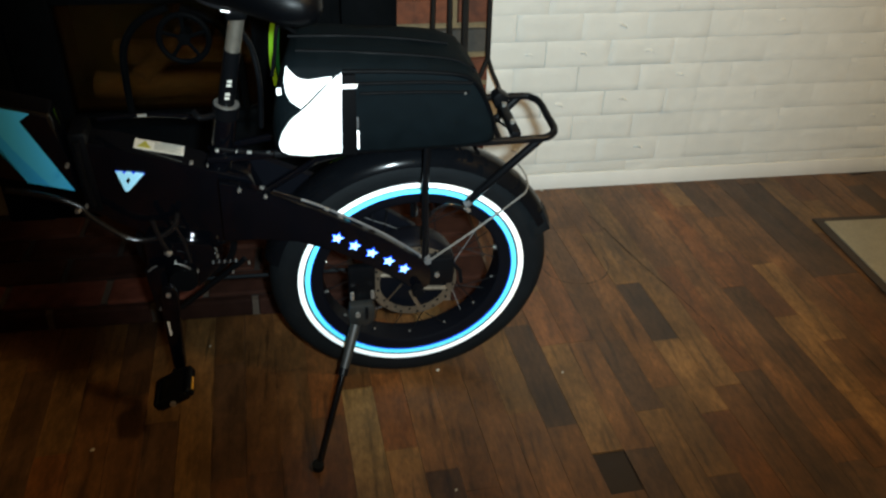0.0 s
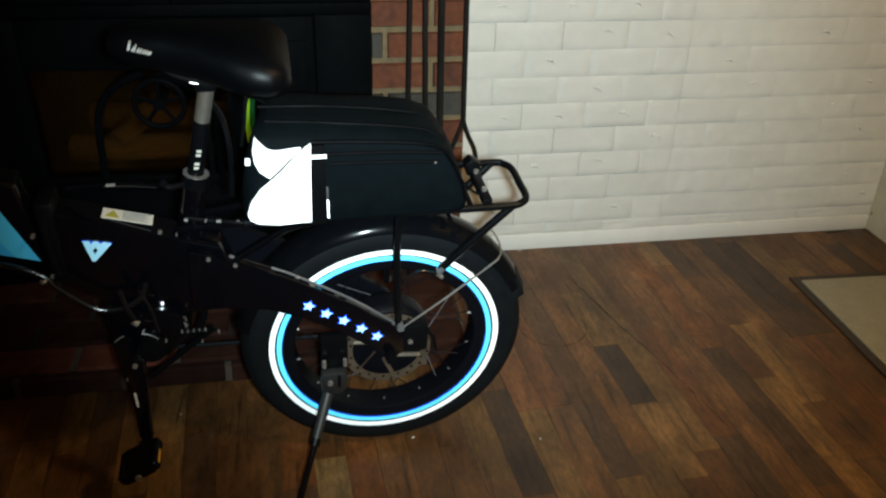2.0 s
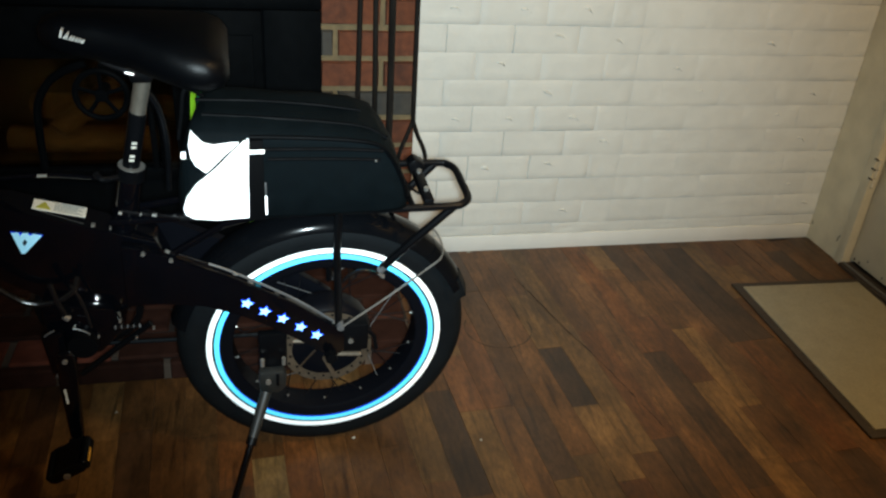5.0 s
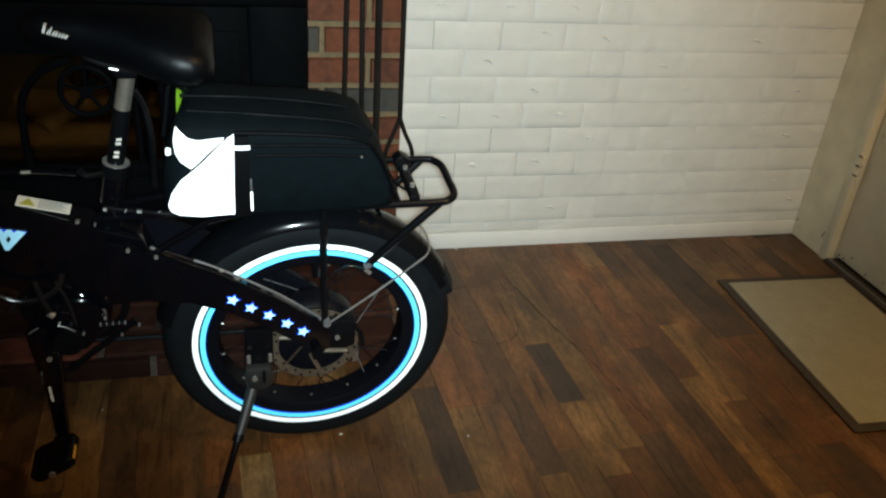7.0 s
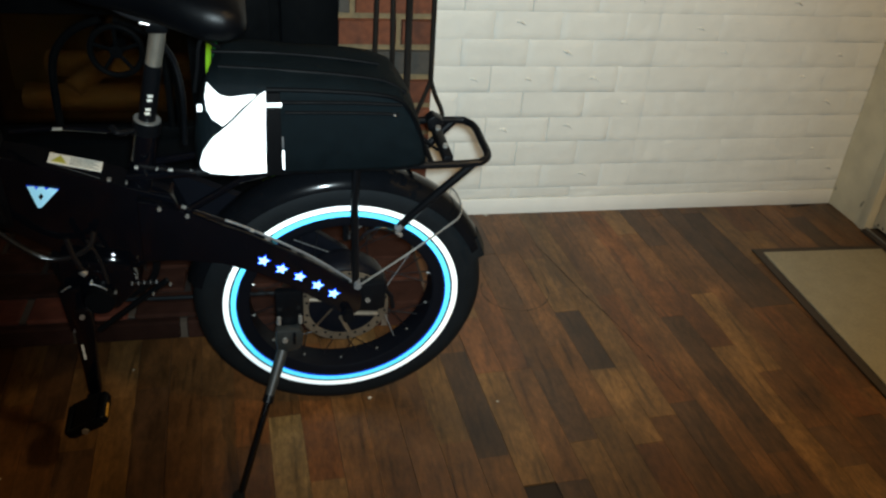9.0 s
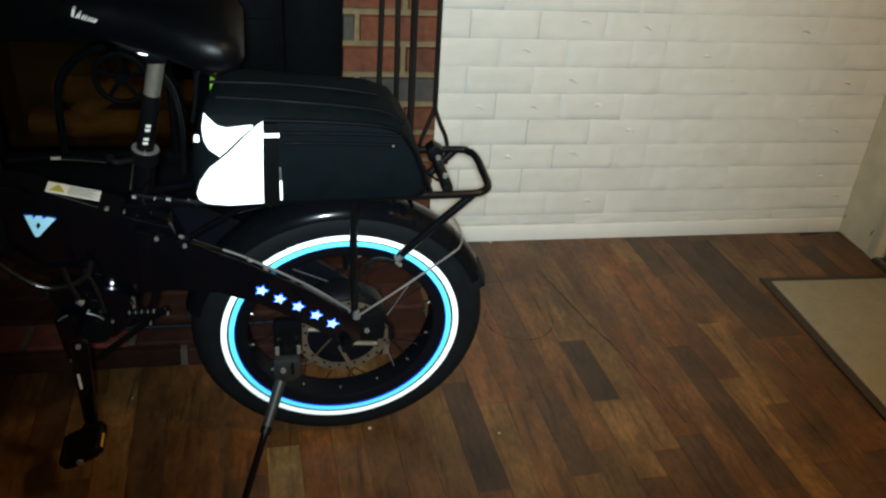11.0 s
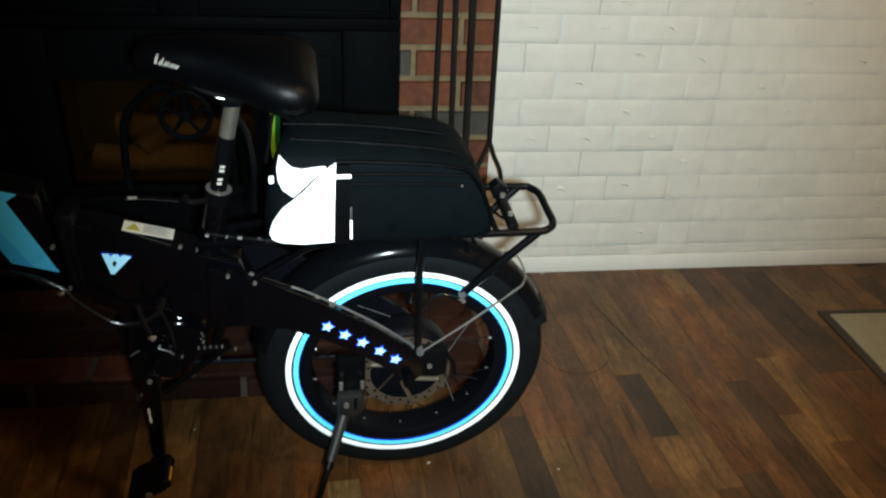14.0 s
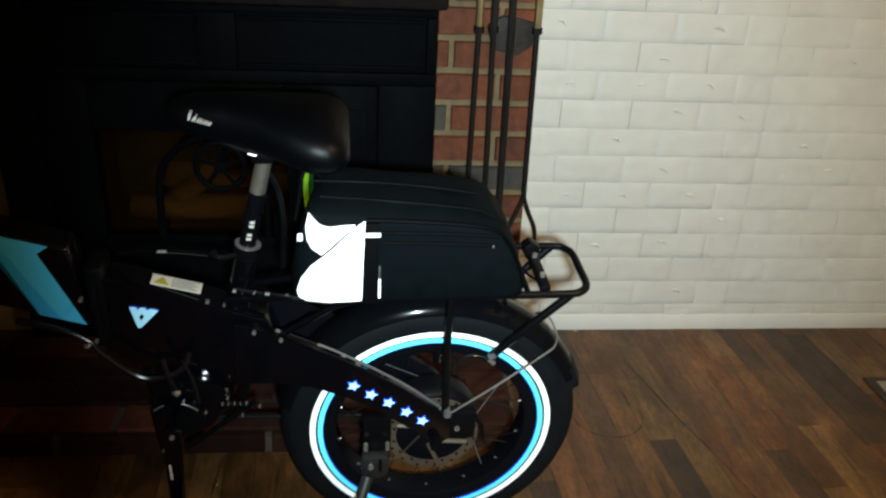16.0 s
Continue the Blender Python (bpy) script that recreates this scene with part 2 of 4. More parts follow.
def box(x0, x1, y0, y1, z0, z1, bevel=0.0, seg=2, bm=None):
    bm = bm or bmesh.new()
    vs = [bm.verts.new((x, y, z)) for z in (z0, z1) for y in (y0, y1) for x in (x0, x1)]
    for f in ((0, 1, 3, 2), (4, 6, 7, 5), (0, 4, 5, 1), (1, 5, 7, 3), (3, 7, 6, 2), (2, 6, 4, 0)):
        bm.faces.new([vs[i] for i in f])
    if bevel:
        es = list({e for v in vs for e in v.link_edges})
        bmesh.ops.bevel(bm, geom=es, offset=bevel, segments=seg, affect="EDGES", profile=0.5)
    return bm


def prism(outline, y0, y1, bevel=0.0, seg=2):
    """A plate with an outline in x and z, from y0 to y1."""
    bm = bmesh.new()
    a = [bm.verts.new((x, y0, z)) for x, z in outline]
    b = [bm.verts.new((x, y1, z)) for x, z in outline]
    bm.faces.new(a), bm.faces.new(b[::-1])
    for i in range(len(a)):
        j = (i + 1) % len(a)
        bm.faces.new((a[i], b[i], b[j], a[j]))
    if bevel:
        bmesh.ops.bevel(bm, geom=list(bm.edges), offset=bevel, segments=seg, affect="EDGES", profile=0.5)
    return bm


def smooth_path(points, steps=6):
    """Points along a curve through the given ones."""
    p = [Vector(q) for q in points]
    if len(p) < 3:
        return p
    out = []
    for i in range(len(p) - 1):
        a, b, c, d = p[max(i - 1, 0)], p[i], p[i + 1], p[min(i + 2, len(p) - 1)]
        for k in range(steps):
            t = k / steps
            out.append(0.5 * (2 * b + (c - a) * t + (2 * a - 5 * b + 4 * c - d) * t * t + (3 * b - a - 3 * c + d) * t ** 3))
    return out + [p[-1]]


def tube(points, radius, sides=10, bm=None, taper=None, flat=1.0):
    """A round bar along the points; taper: its radius at the far end; flat: its thickness across over its thickness along z."""
    bm = bm or bmesh.new()
    pts = [Vector(p) for p in points]
    rings = []
    side = None
    for i, p in enumerate(pts):
        d = (pts[min(i + 1, len(pts) - 1)] - pts[max(i - 1, 0)]).normalized()
        if side is None:
            side = d.orthogonal().normalized()
        side = (side - d * side.dot(d)).normalized()
        up = d.cross(side)
        r = radius if taper is None else radius + (taper - radius) * i / (len(pts) - 1)
        rings.append([bm.verts.new(p + r * (math.cos(a) * side + flat * math.sin(a) * up)) for a in (2 * math.pi * k / sides for k in range(sides))])
    for a, b in zip(rings, rings[1:]):
        for k in range(sides):
            bm.faces.new((a[k], a[(k + 1) % sides], b[(k + 1) % sides], b[k]))
    bm.faces.new(rings[0][::-1]), bm.faces.new(rings[-1])
    return bm


def revolve(profile, steps=64, start=0.0, end=360.0, closed=True):
    """A profile of (radius, y) turned about the y axis; angles from +x towards +z. closed: the profile is a ring."""
    bm = bmesh.new()
    full = abs(end - start) >= 360
    n = steps if full else steps + 1
    rows = []
    for i in range(n):
        a = radians(start + (end - start) * i / steps)
        rows.append([bm.verts.new((r * math.cos(a), y, r * math.sin(a))) for r, y in profile])
    m = len(profile)
    for i in range(steps):
        p, q = rows[i], rows[(i + 1) % n]
        for k in range(m if closed else m - 1):
            bm.faces.new((p[k], p[(k + 1) % m], q[(k + 1) % m], q[k]))
    if not full and closed:
        bm.faces.new(rows[0]), bm.faces.new(rows[-1][::-1])
    return bm


def loft(sections):
    """A closed skin over rings of points, with both ends capped."""
    bm = bmesh.new()
    rings = [[bm.verts.new(p) for p in s] for s in sections]
    n = len(rings[0])
    for a, b in zip(rings, rings[1:]):
        for k in range(n):
            bm.faces.new((a[k], a[(k + 1) % n], b[(k + 1) % n], b[k]))
    bm.faces.new(rings[0][::-1]), bm.faces.new(rings[-1])
    return bm


def disc(centre, radius, y0, y1, sides=16):
    cx, cz = centre
    return prism([(cx + radius * math.cos(2 * math.pi * k / sides), cz + radius * math.sin(2 * math.pi * k / sides)) for k in range(sides)], y0, y1)


def star(cx, cz, r, turn=0.0, inner=0.45):
    return [(cx + (r if k % 2 == 0 else r * inner) * math.sin(radians(36 * k + turn)), cz + (r if k % 2 == 0 else r * inner) * math.cos(radians(36 * k + turn))) for k in range(10)]


# ---- the room ----
WALL_Y, EAST_X, WALL_X = 2.265, 1.318, -0.004
WEST_X, SOUTH_Y, TOP_Z = -2.4, -2.2, 2.4


def room():
    f = thing("floor", "brown multi-strip oak floor with worn blocks", "floor", kind="structure", data=mesh_of(box(WEST_X - 0.1, EAST_X + 0.25, SOUTH_Y - 0.1, WALL_Y + 0.1, -0.12, -0.0035), SUBFLOOR))
    thing("ceiling", "plain off-white ceiling", "ceiling", kind="structure", data=mesh_of(box(WEST_X - 0.1, EAST_X + 0.25, SOUTH_Y - 0.1, WALL_Y + 0.1, TOP_Z, TOP_Z + 0.1), PLASTER))
    n = thing("wall_north", "white painted relief brick panel wall", "wall", kind="structure", data=mesh_of(box(WALL_X - 0.001, EAST_X + 0.25, WALL_Y, WALL_Y + 0.12, -0.003, TOP_Z), TRIM_WHITE))
    thing("wall_south", "plain cream wall", "wall", kind="structure", data=mesh_of(box(WEST_X - 0.1, EAST_X + 0.25, SOUTH_Y - 0.1, SOUTH_Y, -0.003, TOP_Z), PLASTER))
    thing("wall_west", "plain cream wall", "wall", kind="structure", data=mesh_of(box(WEST_X - 0.1, WEST_X, SOUTH_Y, WALL_Y + 0.1, -0.003, TOP_Z), PLASTER))
    # the east wall, with the doorway through it
    e = thing("wall_east", "cream painted wall beside the door", "wall", kind="structure", data=mesh_of(box(EAST_X, EAST_X + 0.12, 2.105, WALL_Y, -0.003, TOP_Z), CREAM))
    part("wall_above_door", box(EAST_X, EAST_X + 0.12, 1.16, 2.105, 2.06, TOP_Z), CREAM, e)
    part("wall_beyond_door", box(EAST_X, EAST_X + 0.12, SOUTH_Y, 1.16, -0.003, TOP_Z), CREAM, e)
    base = thing("baseboard", "white painted skirting along the panel wall", "baseboard", kind="structure", data=mesh_of(box(WALL_X, EAST_X - 0.001, WALL_Y - 0.014, WALL_Y - 0.0005, -0.003, 0.048, 0.004), TRIM_WHITE, 35))
    d = thing("door_1", "cream painted door with a scuffed lower edge, closed", "door", kind="structure", data=mesh_of(box(EAST_X + 0.022, EAST_X + 0.06, 1.19, 2.068, 0.022, 2.04, 0.003), CREAM_DOOR, 35))
    part("door_frame", box(EAST_X - 0.004, EAST_X + 0.10, 2.072, 2.107, -0.003, 2.06, 0.004), CREAM, d)
    part("door_frame", box(EAST_X - 0.004, EAST_X + 0.10, 1.155, 1.186, -0.003, 2.06, 0.004), CREAM, d)
    part("door_frame", box(EAST_X - 0.004, EAST_X + 0.10, 1.186, 2.072, 2.044, 2.075, 0.004), CREAM, d)
    part("threshold", box(EAST_X - 0.012, EAST_X + 0.11, 1.186, 2.072, -0.003, 0.010, 0.003), MAT_EDGE, d, "dark worn threshold")
    part("weather_strip", box(EAST_X - 0.002, EAST_X + 0.005, 1.19, 2.07, 0.010, 0.014, 0.001), DULL_STEEL, d, "thin metal strip")
    for z in (0.275, 0.305, 0.335):
        part("hinge_knuckle", tube([(EAST_X + 0.008, 2.069, z - 0.012), (EAST_X + 0.008, 2.069, z + 0.010)], 0.006, 8), CREAM_DOOR, d, "paint-clogged hinge")
        part("hinge_gap", box(EAST_X - 0.0055, EAST_X - 0.003, 2.064, 2.08, z + 0.010, z + 0.014), MAT_EDGE, d, "dark chipped gap")
    return f, n


floor, wall_north = room()


def door_mat():
    m = thing("doormat", "beige rectangular doormat with a dark rubber border", "doormat", pose(0.902, 1.993, 0, 0, 0, -1.5))
    part("rubber_border", box(0, 0.405, -0.642, 0, 0.0005, 0.006, 0.002), MAT_EDGE, m, "dark rubber border")
    part("carpet", box(0.022, 0.390, -0.620, -0.024, 0.005, 0.010, 0.002), MAT_FELT, m, "beige ribbed pile")


door_mat()


# ---- the fireplace ----
HEARTH_Z, HEARTH_Y, HEARTH_X = 0.046, 1.737, -0.061
BREAST_Y = 2.2


def fireplace_setting():
    b = thing("chimney_breast", "red brick chimney breast with pale mortar joints", "chimney breast", kind="structure", data=mesh_of(box(WEST_X, -1.251, BREAST_Y + 0.006, WALL_Y + 0.1, -0.003, TOP_Z), MORTAR))
    part("mortar_bed", box(-0.245, WALL_X - 0.001, BREAST_Y + 0.006, WALL_Y + 0.1, -0.003, TOP_Z), MORTAR, b)
    # out of view; coloured dark so the glossy frame reflects black, not pale mortar
    part("mortar_bed", box(-1.251, -0.245, BREAST_Y + 0.006, WALL_Y + 0.1, 0.95, TOP_Z), DARK_MORTAR, b, "unseen breast above the ledge, darkened for reflections")
    part("flue_back", box(-1.251, -0.245, WALL_Y + 0.22, WALL_Y + 0.3, -0.003, 0.95), SOOT, b)
    h = thing("hearth", "low raised hearth of red bricks on the floor", "hearth", kind="structure", data=mesh_of(box(-1.80, HEARTH_X, HEARTH_Y + 0.012, BREAST_Y + 0.02, -0.003, HEARTH_Z - 0.0095), DARK_MORTAR))
    part("front_bed", box(-1.799, HEARTH_X - 0.001, HEARTH_Y + 0.0075, HEARTH_Y + 0.024, 0.0, HEARTH_Z - 0.0055), HEARTH_MORTAR, h, "pale stained mortar along the front edge")
    part("second_bed", box(-1.799, HEARTH_X - 0.001, HEARTH_Y + 0.040, HEARTH_Y + 0.122, 0.0, HEARTH_Z - 0.0055), HEARTH_MORTAR, h, "stained mortar behind the front edge")
    return b, h


breast, hearth = fireplace_setting()


def stove():
    s = thing("fireplace_insert", "black cast-iron fireplace insert with arched glass door", "fireplace insert", pose(-0.031, 0, 0))
    y = 2.15
    x0, x1, zb, zt = -1.215, -0.215, HEARTH_Z, 0.885
    def bar(a, b, c, d, y0, y1, bev=0.004, name="frame_bar"):
        part(name, box(a, b, y0, y1, c, d, bev), IRON, s)
    part("right_stile", box(-0.348, x1, y, y + 0.06, zb, 0.7145, 0.004), IRON, s)
    bar(-0.240, x1, 0.7425, 0.8675, y, y + 0.06, name="upper_stile")
    part("left_stile", box(x0, -1.105, y, y + 0.06, zb, zt, 0.004), IRON, s)
    bar(-1.105, x1, 0.868, zt, y, y + 0.06, name="top_rail")
    bar(-1.105, x1, 0.715, 0.742, y, y + 0.06, name="middle_rail")
    bar(-0.747, -0.662, 0.742, 0.868, y, y + 0.06, name="divider")
    for a, b in ((-1.105, -0.747), (-0.662, -0.2405)):
        part("upper_panel", box(a, b, y + 0.018, y + 0.05, 0.742, 0.868), IRON, s)
        part("panel_bead", box(a + 0.006, b - 0.006, y + 0.010, y + 0.02, 0.748, 0.756, 0.002), IRON, s)
        part("panel_bead", box(a + 0.006, b - 0.006, y + 0.010, y + 0.02, 0.852, 0.860, 0.002), IRON, s)
    bar(-1.105, -0.3485, zb, 0.30, y + 0.005, y + 0.06, name="lower_plate")
    # the door leaf: a raised frame round an arched window
    bar(-0.56, -0.3505, 0.30, 0.7145, y - 0.012, y + 0.05, name="door_stile")
    part("door_panel_recess", box(-0.53, -0.372, y - 0.017, y - 0.010, 0.36, 0.66, 0.002), IRON, s)
    bar(-1.104, -0.995, 0.30, 0.7145, y - 0.012, y + 0.05, name="door_stile")
    bar(-0.995, -0.56, 0.600, 0.7145, y - 0.012, y + 0.05, name="door_rail")
    bar(-0.995, -0.56, 0.30, 0.335, y - 0.012, y + 0.05, name="door_rail")
    part("window_glass", box(-0.998, -0.557, y + 0.006, y + 0.010, 0.332, 0.603), STOVE_GLASS, s, "smoky window glass")
    arch = [(-0.862, y - 0.014, 0.335), (-0.860, y - 0.014, 0.44), (-0.852, y - 0.014, 0.50), (-0.825, y - 0.014, 0.545), (-0.785, y - 0.014, 0.575), (-0.74, y - 0.014, 0.592)]
    part("arch_bar", tube(smooth_path(arch), 0.009), IRON, s)
    part("arch_bar", tube(smooth_path([(-1.452 - x * 1.0, yy, z) for x, yy, z in arch]), 0.009), IRON, s)
    part("upright_bar", tube([(-0.612, y - 0.014, 0.335), (-0.612, y - 0.014, 0.60)], 0.008), IRON, s)
    part("door_jamb", box(-0.364, -0.340, y + 0.061, y + 0.068, zb, 0.742), IRON, s)
    # spoked draught wheel
    w = part("draught_wheel", revolve([(0.055 + 0.007 * math.cos(a), 0.007 * math.sin(a)) for a in (k * math.pi / 4 for k in range(8))], 32), IRON, s, "five-spoked iron draught wheel", m=pose(-0.706, y - 0.06, 0.535))
    part("hub", disc((0, 0), 0.014, -0.008, 0.05), IRON, w)
    for k in range(5):
        a = radians(18 + 72 * k)
        part("spoke", tube([(0.010 * math.cos(a), 0, 0.010 * math.sin(a)), (0.052 * math.cos(a), 0, 0.052 * math.sin(a))], 0.005, 6), IRON, w)
    part("firebox", box(-1.05, -0.50, y + 0.40, y + 0.42, zb, 0.70), SOOT, s, "sooty back plate")
    part("firebox_side", box(-1.07, -1.05, y + 0.05, y + 0.42, zb, 0.70), SOOT, s)
    part("firebox_side", box(-0.50, -0.48, y + 0.05, y + 0.42, zb, 0.70), SOOT, s)
    part("firebox_floor", box(-1.05, -0.50, y + 0.06, y + 0.40, 0.28, 0.30), SOOT, s)
    part("firebox_top", box(-1.05, -0.50, y + 0.06, y + 0.40, 0.70, 0.72), IRON, s)
    # a ledge of dark slate over it
    l = thing("mantel_ledge", "rough dark slate ledge above the stove", "ledge", pose(-0.031, 0, 0))
    part("slab", box(-1.24, -0.195, y - 0.015, BREAST_Y + 0.02, 0.887, 0.945, 0.008, 3), STONE, l)


stove()


def logs():
    for pts, r in (([(-0.98, 2.34, 0.335), (-0.60, 2.30, 0.345)], 0.034), ([(-0.93, 2.40, 0.40), (-0.58, 2.36, 0.41)], 0.032), ([(-0.86, 2.30, 0.37), (-0.72, 2.43, 0.46)], 0.026)):
        g = thing("fire_log", "brown bark-covered log behind the stove glass", "log", pose(-0.031, 0, 0), group="logs in the stove")
        a, b = Vector(pts[0]), Vector(pts[1])
        ring = [a.lerp(b, k / 8) + Vector((0, random.uniform(-0.004, 0.004), random.uniform(-0.004, 0.004))) for k in range(9)]
        part("bark", tube(ring, r, 12), LOG, g)


logs()


def hanging_strap():
    """A narrow two-coloured strap that hangs from a peg on the stove door, bowed a little sideways."""
    t = thing("hanging_strap", "lime and green reflective strap hanging on the stove door", "strap")
    y = 2.128
    line = smooth_path([(-0.534, 0, 0.575), (-0.543, 0, 0.530), (-0.5475, 0, 0.480), (-0.5475, 0, 0.440), (-0.542, 0, 0.400), (-0.534, 0, 0.365)], 5)
    def band(x0, x1, lo, hi, out):
        pts = [p for p in line if lo <= p.z <= hi]
        return prism([(p.x + x0, p.z) for p in pts] + [(p.x + x1, p.z) for p in pts[::-1]], y - out, y, 0.0)
    part("backing", band(-0.009, 0.021, 0.36, 0.58, 0.003), BAG_TRIM, t, "black webbing backing")
    part("lime_band", band(-0.006, 0.006, 0.40, 0.58, 0.0045), LIME, t, "lime reflective band")
    part("green_band", band(0.0085, 0.0175, 0.415, 0.58, 0.0045), GREEN, t, "green woven band")
    part("white_mark", box(-0.543, -0.536, y - 0.0045, y - 0.0025, 0.384, 0.391, 0.001), PAPER, t, "small white printed mark")
    part("peg", tube([(-0.528, y - 0.012, 0.580), (-0.528, 2.140, 0.580)], 0.006, 10), IRON, t, "small iron peg")


hanging_strap()


def tool_set():
    t = thing("fire_tool_stand", "black wrought-iron fire tool stand with brass handles", "fire tools", pose(-0.040, 0, 0))
    y = 2.15
    part("base", box(-0.105, 0.02, y - 0.05, y + 0.045, HEARTH_Z, HEARTH_Z + 0.012, 0.004), TOOL_IRON, t)
    part("post", tube([(-0.040, y, HEARTH_Z + 0.01), (-0.038, y, 0.46), (-0.042, y - 0.0, 0.98)], 0.009), TOOL_IRON, t)
    part("hook_plate", prism([(-0.095, 0.855), (-0.06, 0.878), (-0.02, 0.872), (0.025, 0.862), (0.028, 0.845), (0.010, 0.812), (-0.02, 0.79), (-0.075, 0.80), (-0.085, 0.82)], y + 0.004, y + 0.016, 0.003), PLATE_IRON, t, "scalloped iron hook plate")
    for x, xb, top in ((-0.116, -0.124, 1.05), (-0.083, -0.074, 1.02), (0.016, 0.020, 1.04)):
        tool = part("tool_shaft", tube([(xb, y - 0.012, 0.22 if x < 0 else 0.445), (x, y - 0.012, 0.85)], 0.0065), TOOL_IRON, t)
        part("tool_collar", tube([(x, y - 0.012, 0.843), (x, y - 0.012, 0.857)], 0.012), TOOL_IRON, tool)
        if x != -0.083:
            part("tool_handle", tube([(x, y - 0.012, 0.857), (x, y - 0.012, 0.93), (x, y - 0.012, top)], 0.009), BRASS, tool, "worn brass handle")
        else:
            part("tool_handle", tube([(x, y - 0.012, 0.857), (x, y - 0.012, top)], 0.0085), TOOL_IRON, tool)
    # tongs: the outer shaft parts into two jaws
    part("tongs_jaw", tube(smooth_path([(0.020, y - 0.012, 0.45), (0.034, y - 0.012, 0.41), (0.052, y - 0.014, 0.37), (0.058, y - 0.014, 0.33), (0.056, y - 0.014, 0.30)]), 0.0055), TOOL_IRON, t)
    part("tongs_jaw", tube(smooth_path([(0.020, y - 0.012, 0.45), (0.006, y - 0.012, 0.41), (-0.012, y - 0.014, 0.36), (-0.018, y - 0.014, 0.30), (-0.005, y - 0.014, 0.22)]), 0.0055), TOOL_IRON, t)


tool_set()

# ---- the bicycle ----
# local: x rearwards from the rear axle, y away from the near side, z up
TYRE_R = 0.2705
BIKE = pose(-0.288, 1.4715, 0.2660, 0, 0, 2.2) @ pose(0, 0, 0, 5.7) @ pose(0, 0.03, 0) @ Matrix.Scale(0.983, 4)


def bicycle():
    b = thing("folding_electric_bicycle", "gloss black folding electric bicycle leaning on its kickstand", "bicycle", BIKE)

    # rear wheel
    prof = [(0.188, -0.016), (0.195, -0.026), (0.206, -0.0298), (0.217, -0.0306), (0.232, -0.0335), (0.247, -0.0325), (0.259, -0.026), (0.267, -0.014), (TYRE_R, 0.0),
            (0.267, 0.014), (0.259, 0.026), (0.247, 0.0325), (0.232, 0.0335), (0.217, 0.0306), (0.206, 0.0298), (0.195, 0.026), (0.188, 0.016)]
    wheel = part("rear_wheel", revolve([(0.170, -0.010), (0.172, -0.024), (0.178, -0.0275), (0.192, -0.0275), (0.192, 0.0275), (0.178, 0.0275), (0.172, 0.024), (0.170, 0.010)], 96), RIM_BLACK, b, "black spoked rear wheel")
    part("tyre", revolve(prof, 96), RUBBER, wheel, "black rubber tyre", smooth=180)
    part("reflective_band", revolve([(0.2090, -0.0285), (0.2090, -0.0312), (0.212, -0.0315), (0.2188, -0.0320), (0.2188, -0.0302), (0.212, -0.0297)], 96), WHITE_REFLECT, wheel, "bright white reflective band", smooth=180)
    part("rim_tape", revolve([(0.1962, -0.0272), (0.1962, -0.0301), (0.201, -0.0306), (0.2049, -0.0309), (0.2049, -0.0285), (0.201, -0.0278)], 96), BLUE_REFLECT, wheel, "bright blue reflective rim band", smooth=180)
    # bloom on the inner side of the rim band, painted as a thin deep blue ring
    part("bloom_edge", revolve([(0.1954, -0.0270), (0.1954, -0.0296), (0.1960, -0.0298), (0.1960, -0.0272)], 96), DEEP_BLUE, wheel, "deep blue bloom painted inside the rim band", smooth=180)
    hub = part("hub_motor", revolve([(0.0, -0.045), (0.020, -0.045), (0.024, -0.034), (0.078, -0.030), (0.086, -0.022), (0.088, -0.014), (0.088, 0.014), (0.086, 0.022), (0.078, 0.030), (0.024, 0.034), (0.0, 0.045)], 40, closed=False), RIM_BLACK, wheel, "black hub motor")
    for k in range(28):
        a = radians(360 / 28 * k)
        c = radians(360 / 28 * k + (24 if k % 4 < 2 else -24))
        y = -0.02 if k % 2 else 0.02
        # black spokes; every seventh is pale steel to paint a thin glint
        part("spoke", tube([(0.084 * math.cos(c), y, 0.084 * math.sin(c)), (0.178 * math.cos(a), y * 0.2, 0.178 * math.sin(a))], 0.0010, 5), DULL_STEEL if k % 7 == 3 else DARK_SPOKE, wheel)
        if k % 2:
            part("spoke_nipple", tube([(0.166 * math.cos(a), y * 0.3, 0.166 * math.sin(a)), (0.176 * math.cos(a), y * 0.2, 0.176 * math.sin(a))], 0.002, 6), STEEL, wheel, "steel spoke nipple")
    rotor = part("brake_disc", revolve([(0.066, -0.041), (0.066, -0.0425), (0.083, -0.0425), (0.083, -0.041)], 72), DISC_STEEL, wheel, "drilled steel brake disc")
    for k in range(6):
        a, c = radians(60 * k + 12), radians(60 * k + 40)
        part("disc_arm", tube([(0.024 * math.cos(a), -0.042, 0.024 * math.sin(a)), (0.068 * math.cos(c), -0.042, 0.068 * math.sin(c))], 0.0045, 6, flat=0.3), DISC_STEEL, rotor)
    for k in range(30):
        a = radians(12 * k)
        part("disc_slot", disc(((0.0745 + 0.004 * (k % 2 * 2 - 1)) * math.cos(a), (0.0745 + 0.004 * (k % 2 * 2 - 1)) * math.sin(a)), 0.0028, -0.0432, -0.0405, 8), BLACK_MATT, rotor)
    part("axle_nut", tube([(0.004, -0.076, 0.0), (0.004, -0.045, 0.0)], 0.012, 6), BLACK_MATT, wheel, "black axle nut")
    part("freewheel", revolve([(0.010, 0.036), (0.030, 0.036), (0.030, 0.052), (0.010, 0.052)], 24), DULL_STEEL, wheel)

    # caliper above the disc
    cal = part("brake_caliper", box(0.022, 0.074, -0.062, -0.030, 0.002, 0.066, 0.006), BLACK_MATT, b, "black brake caliper")
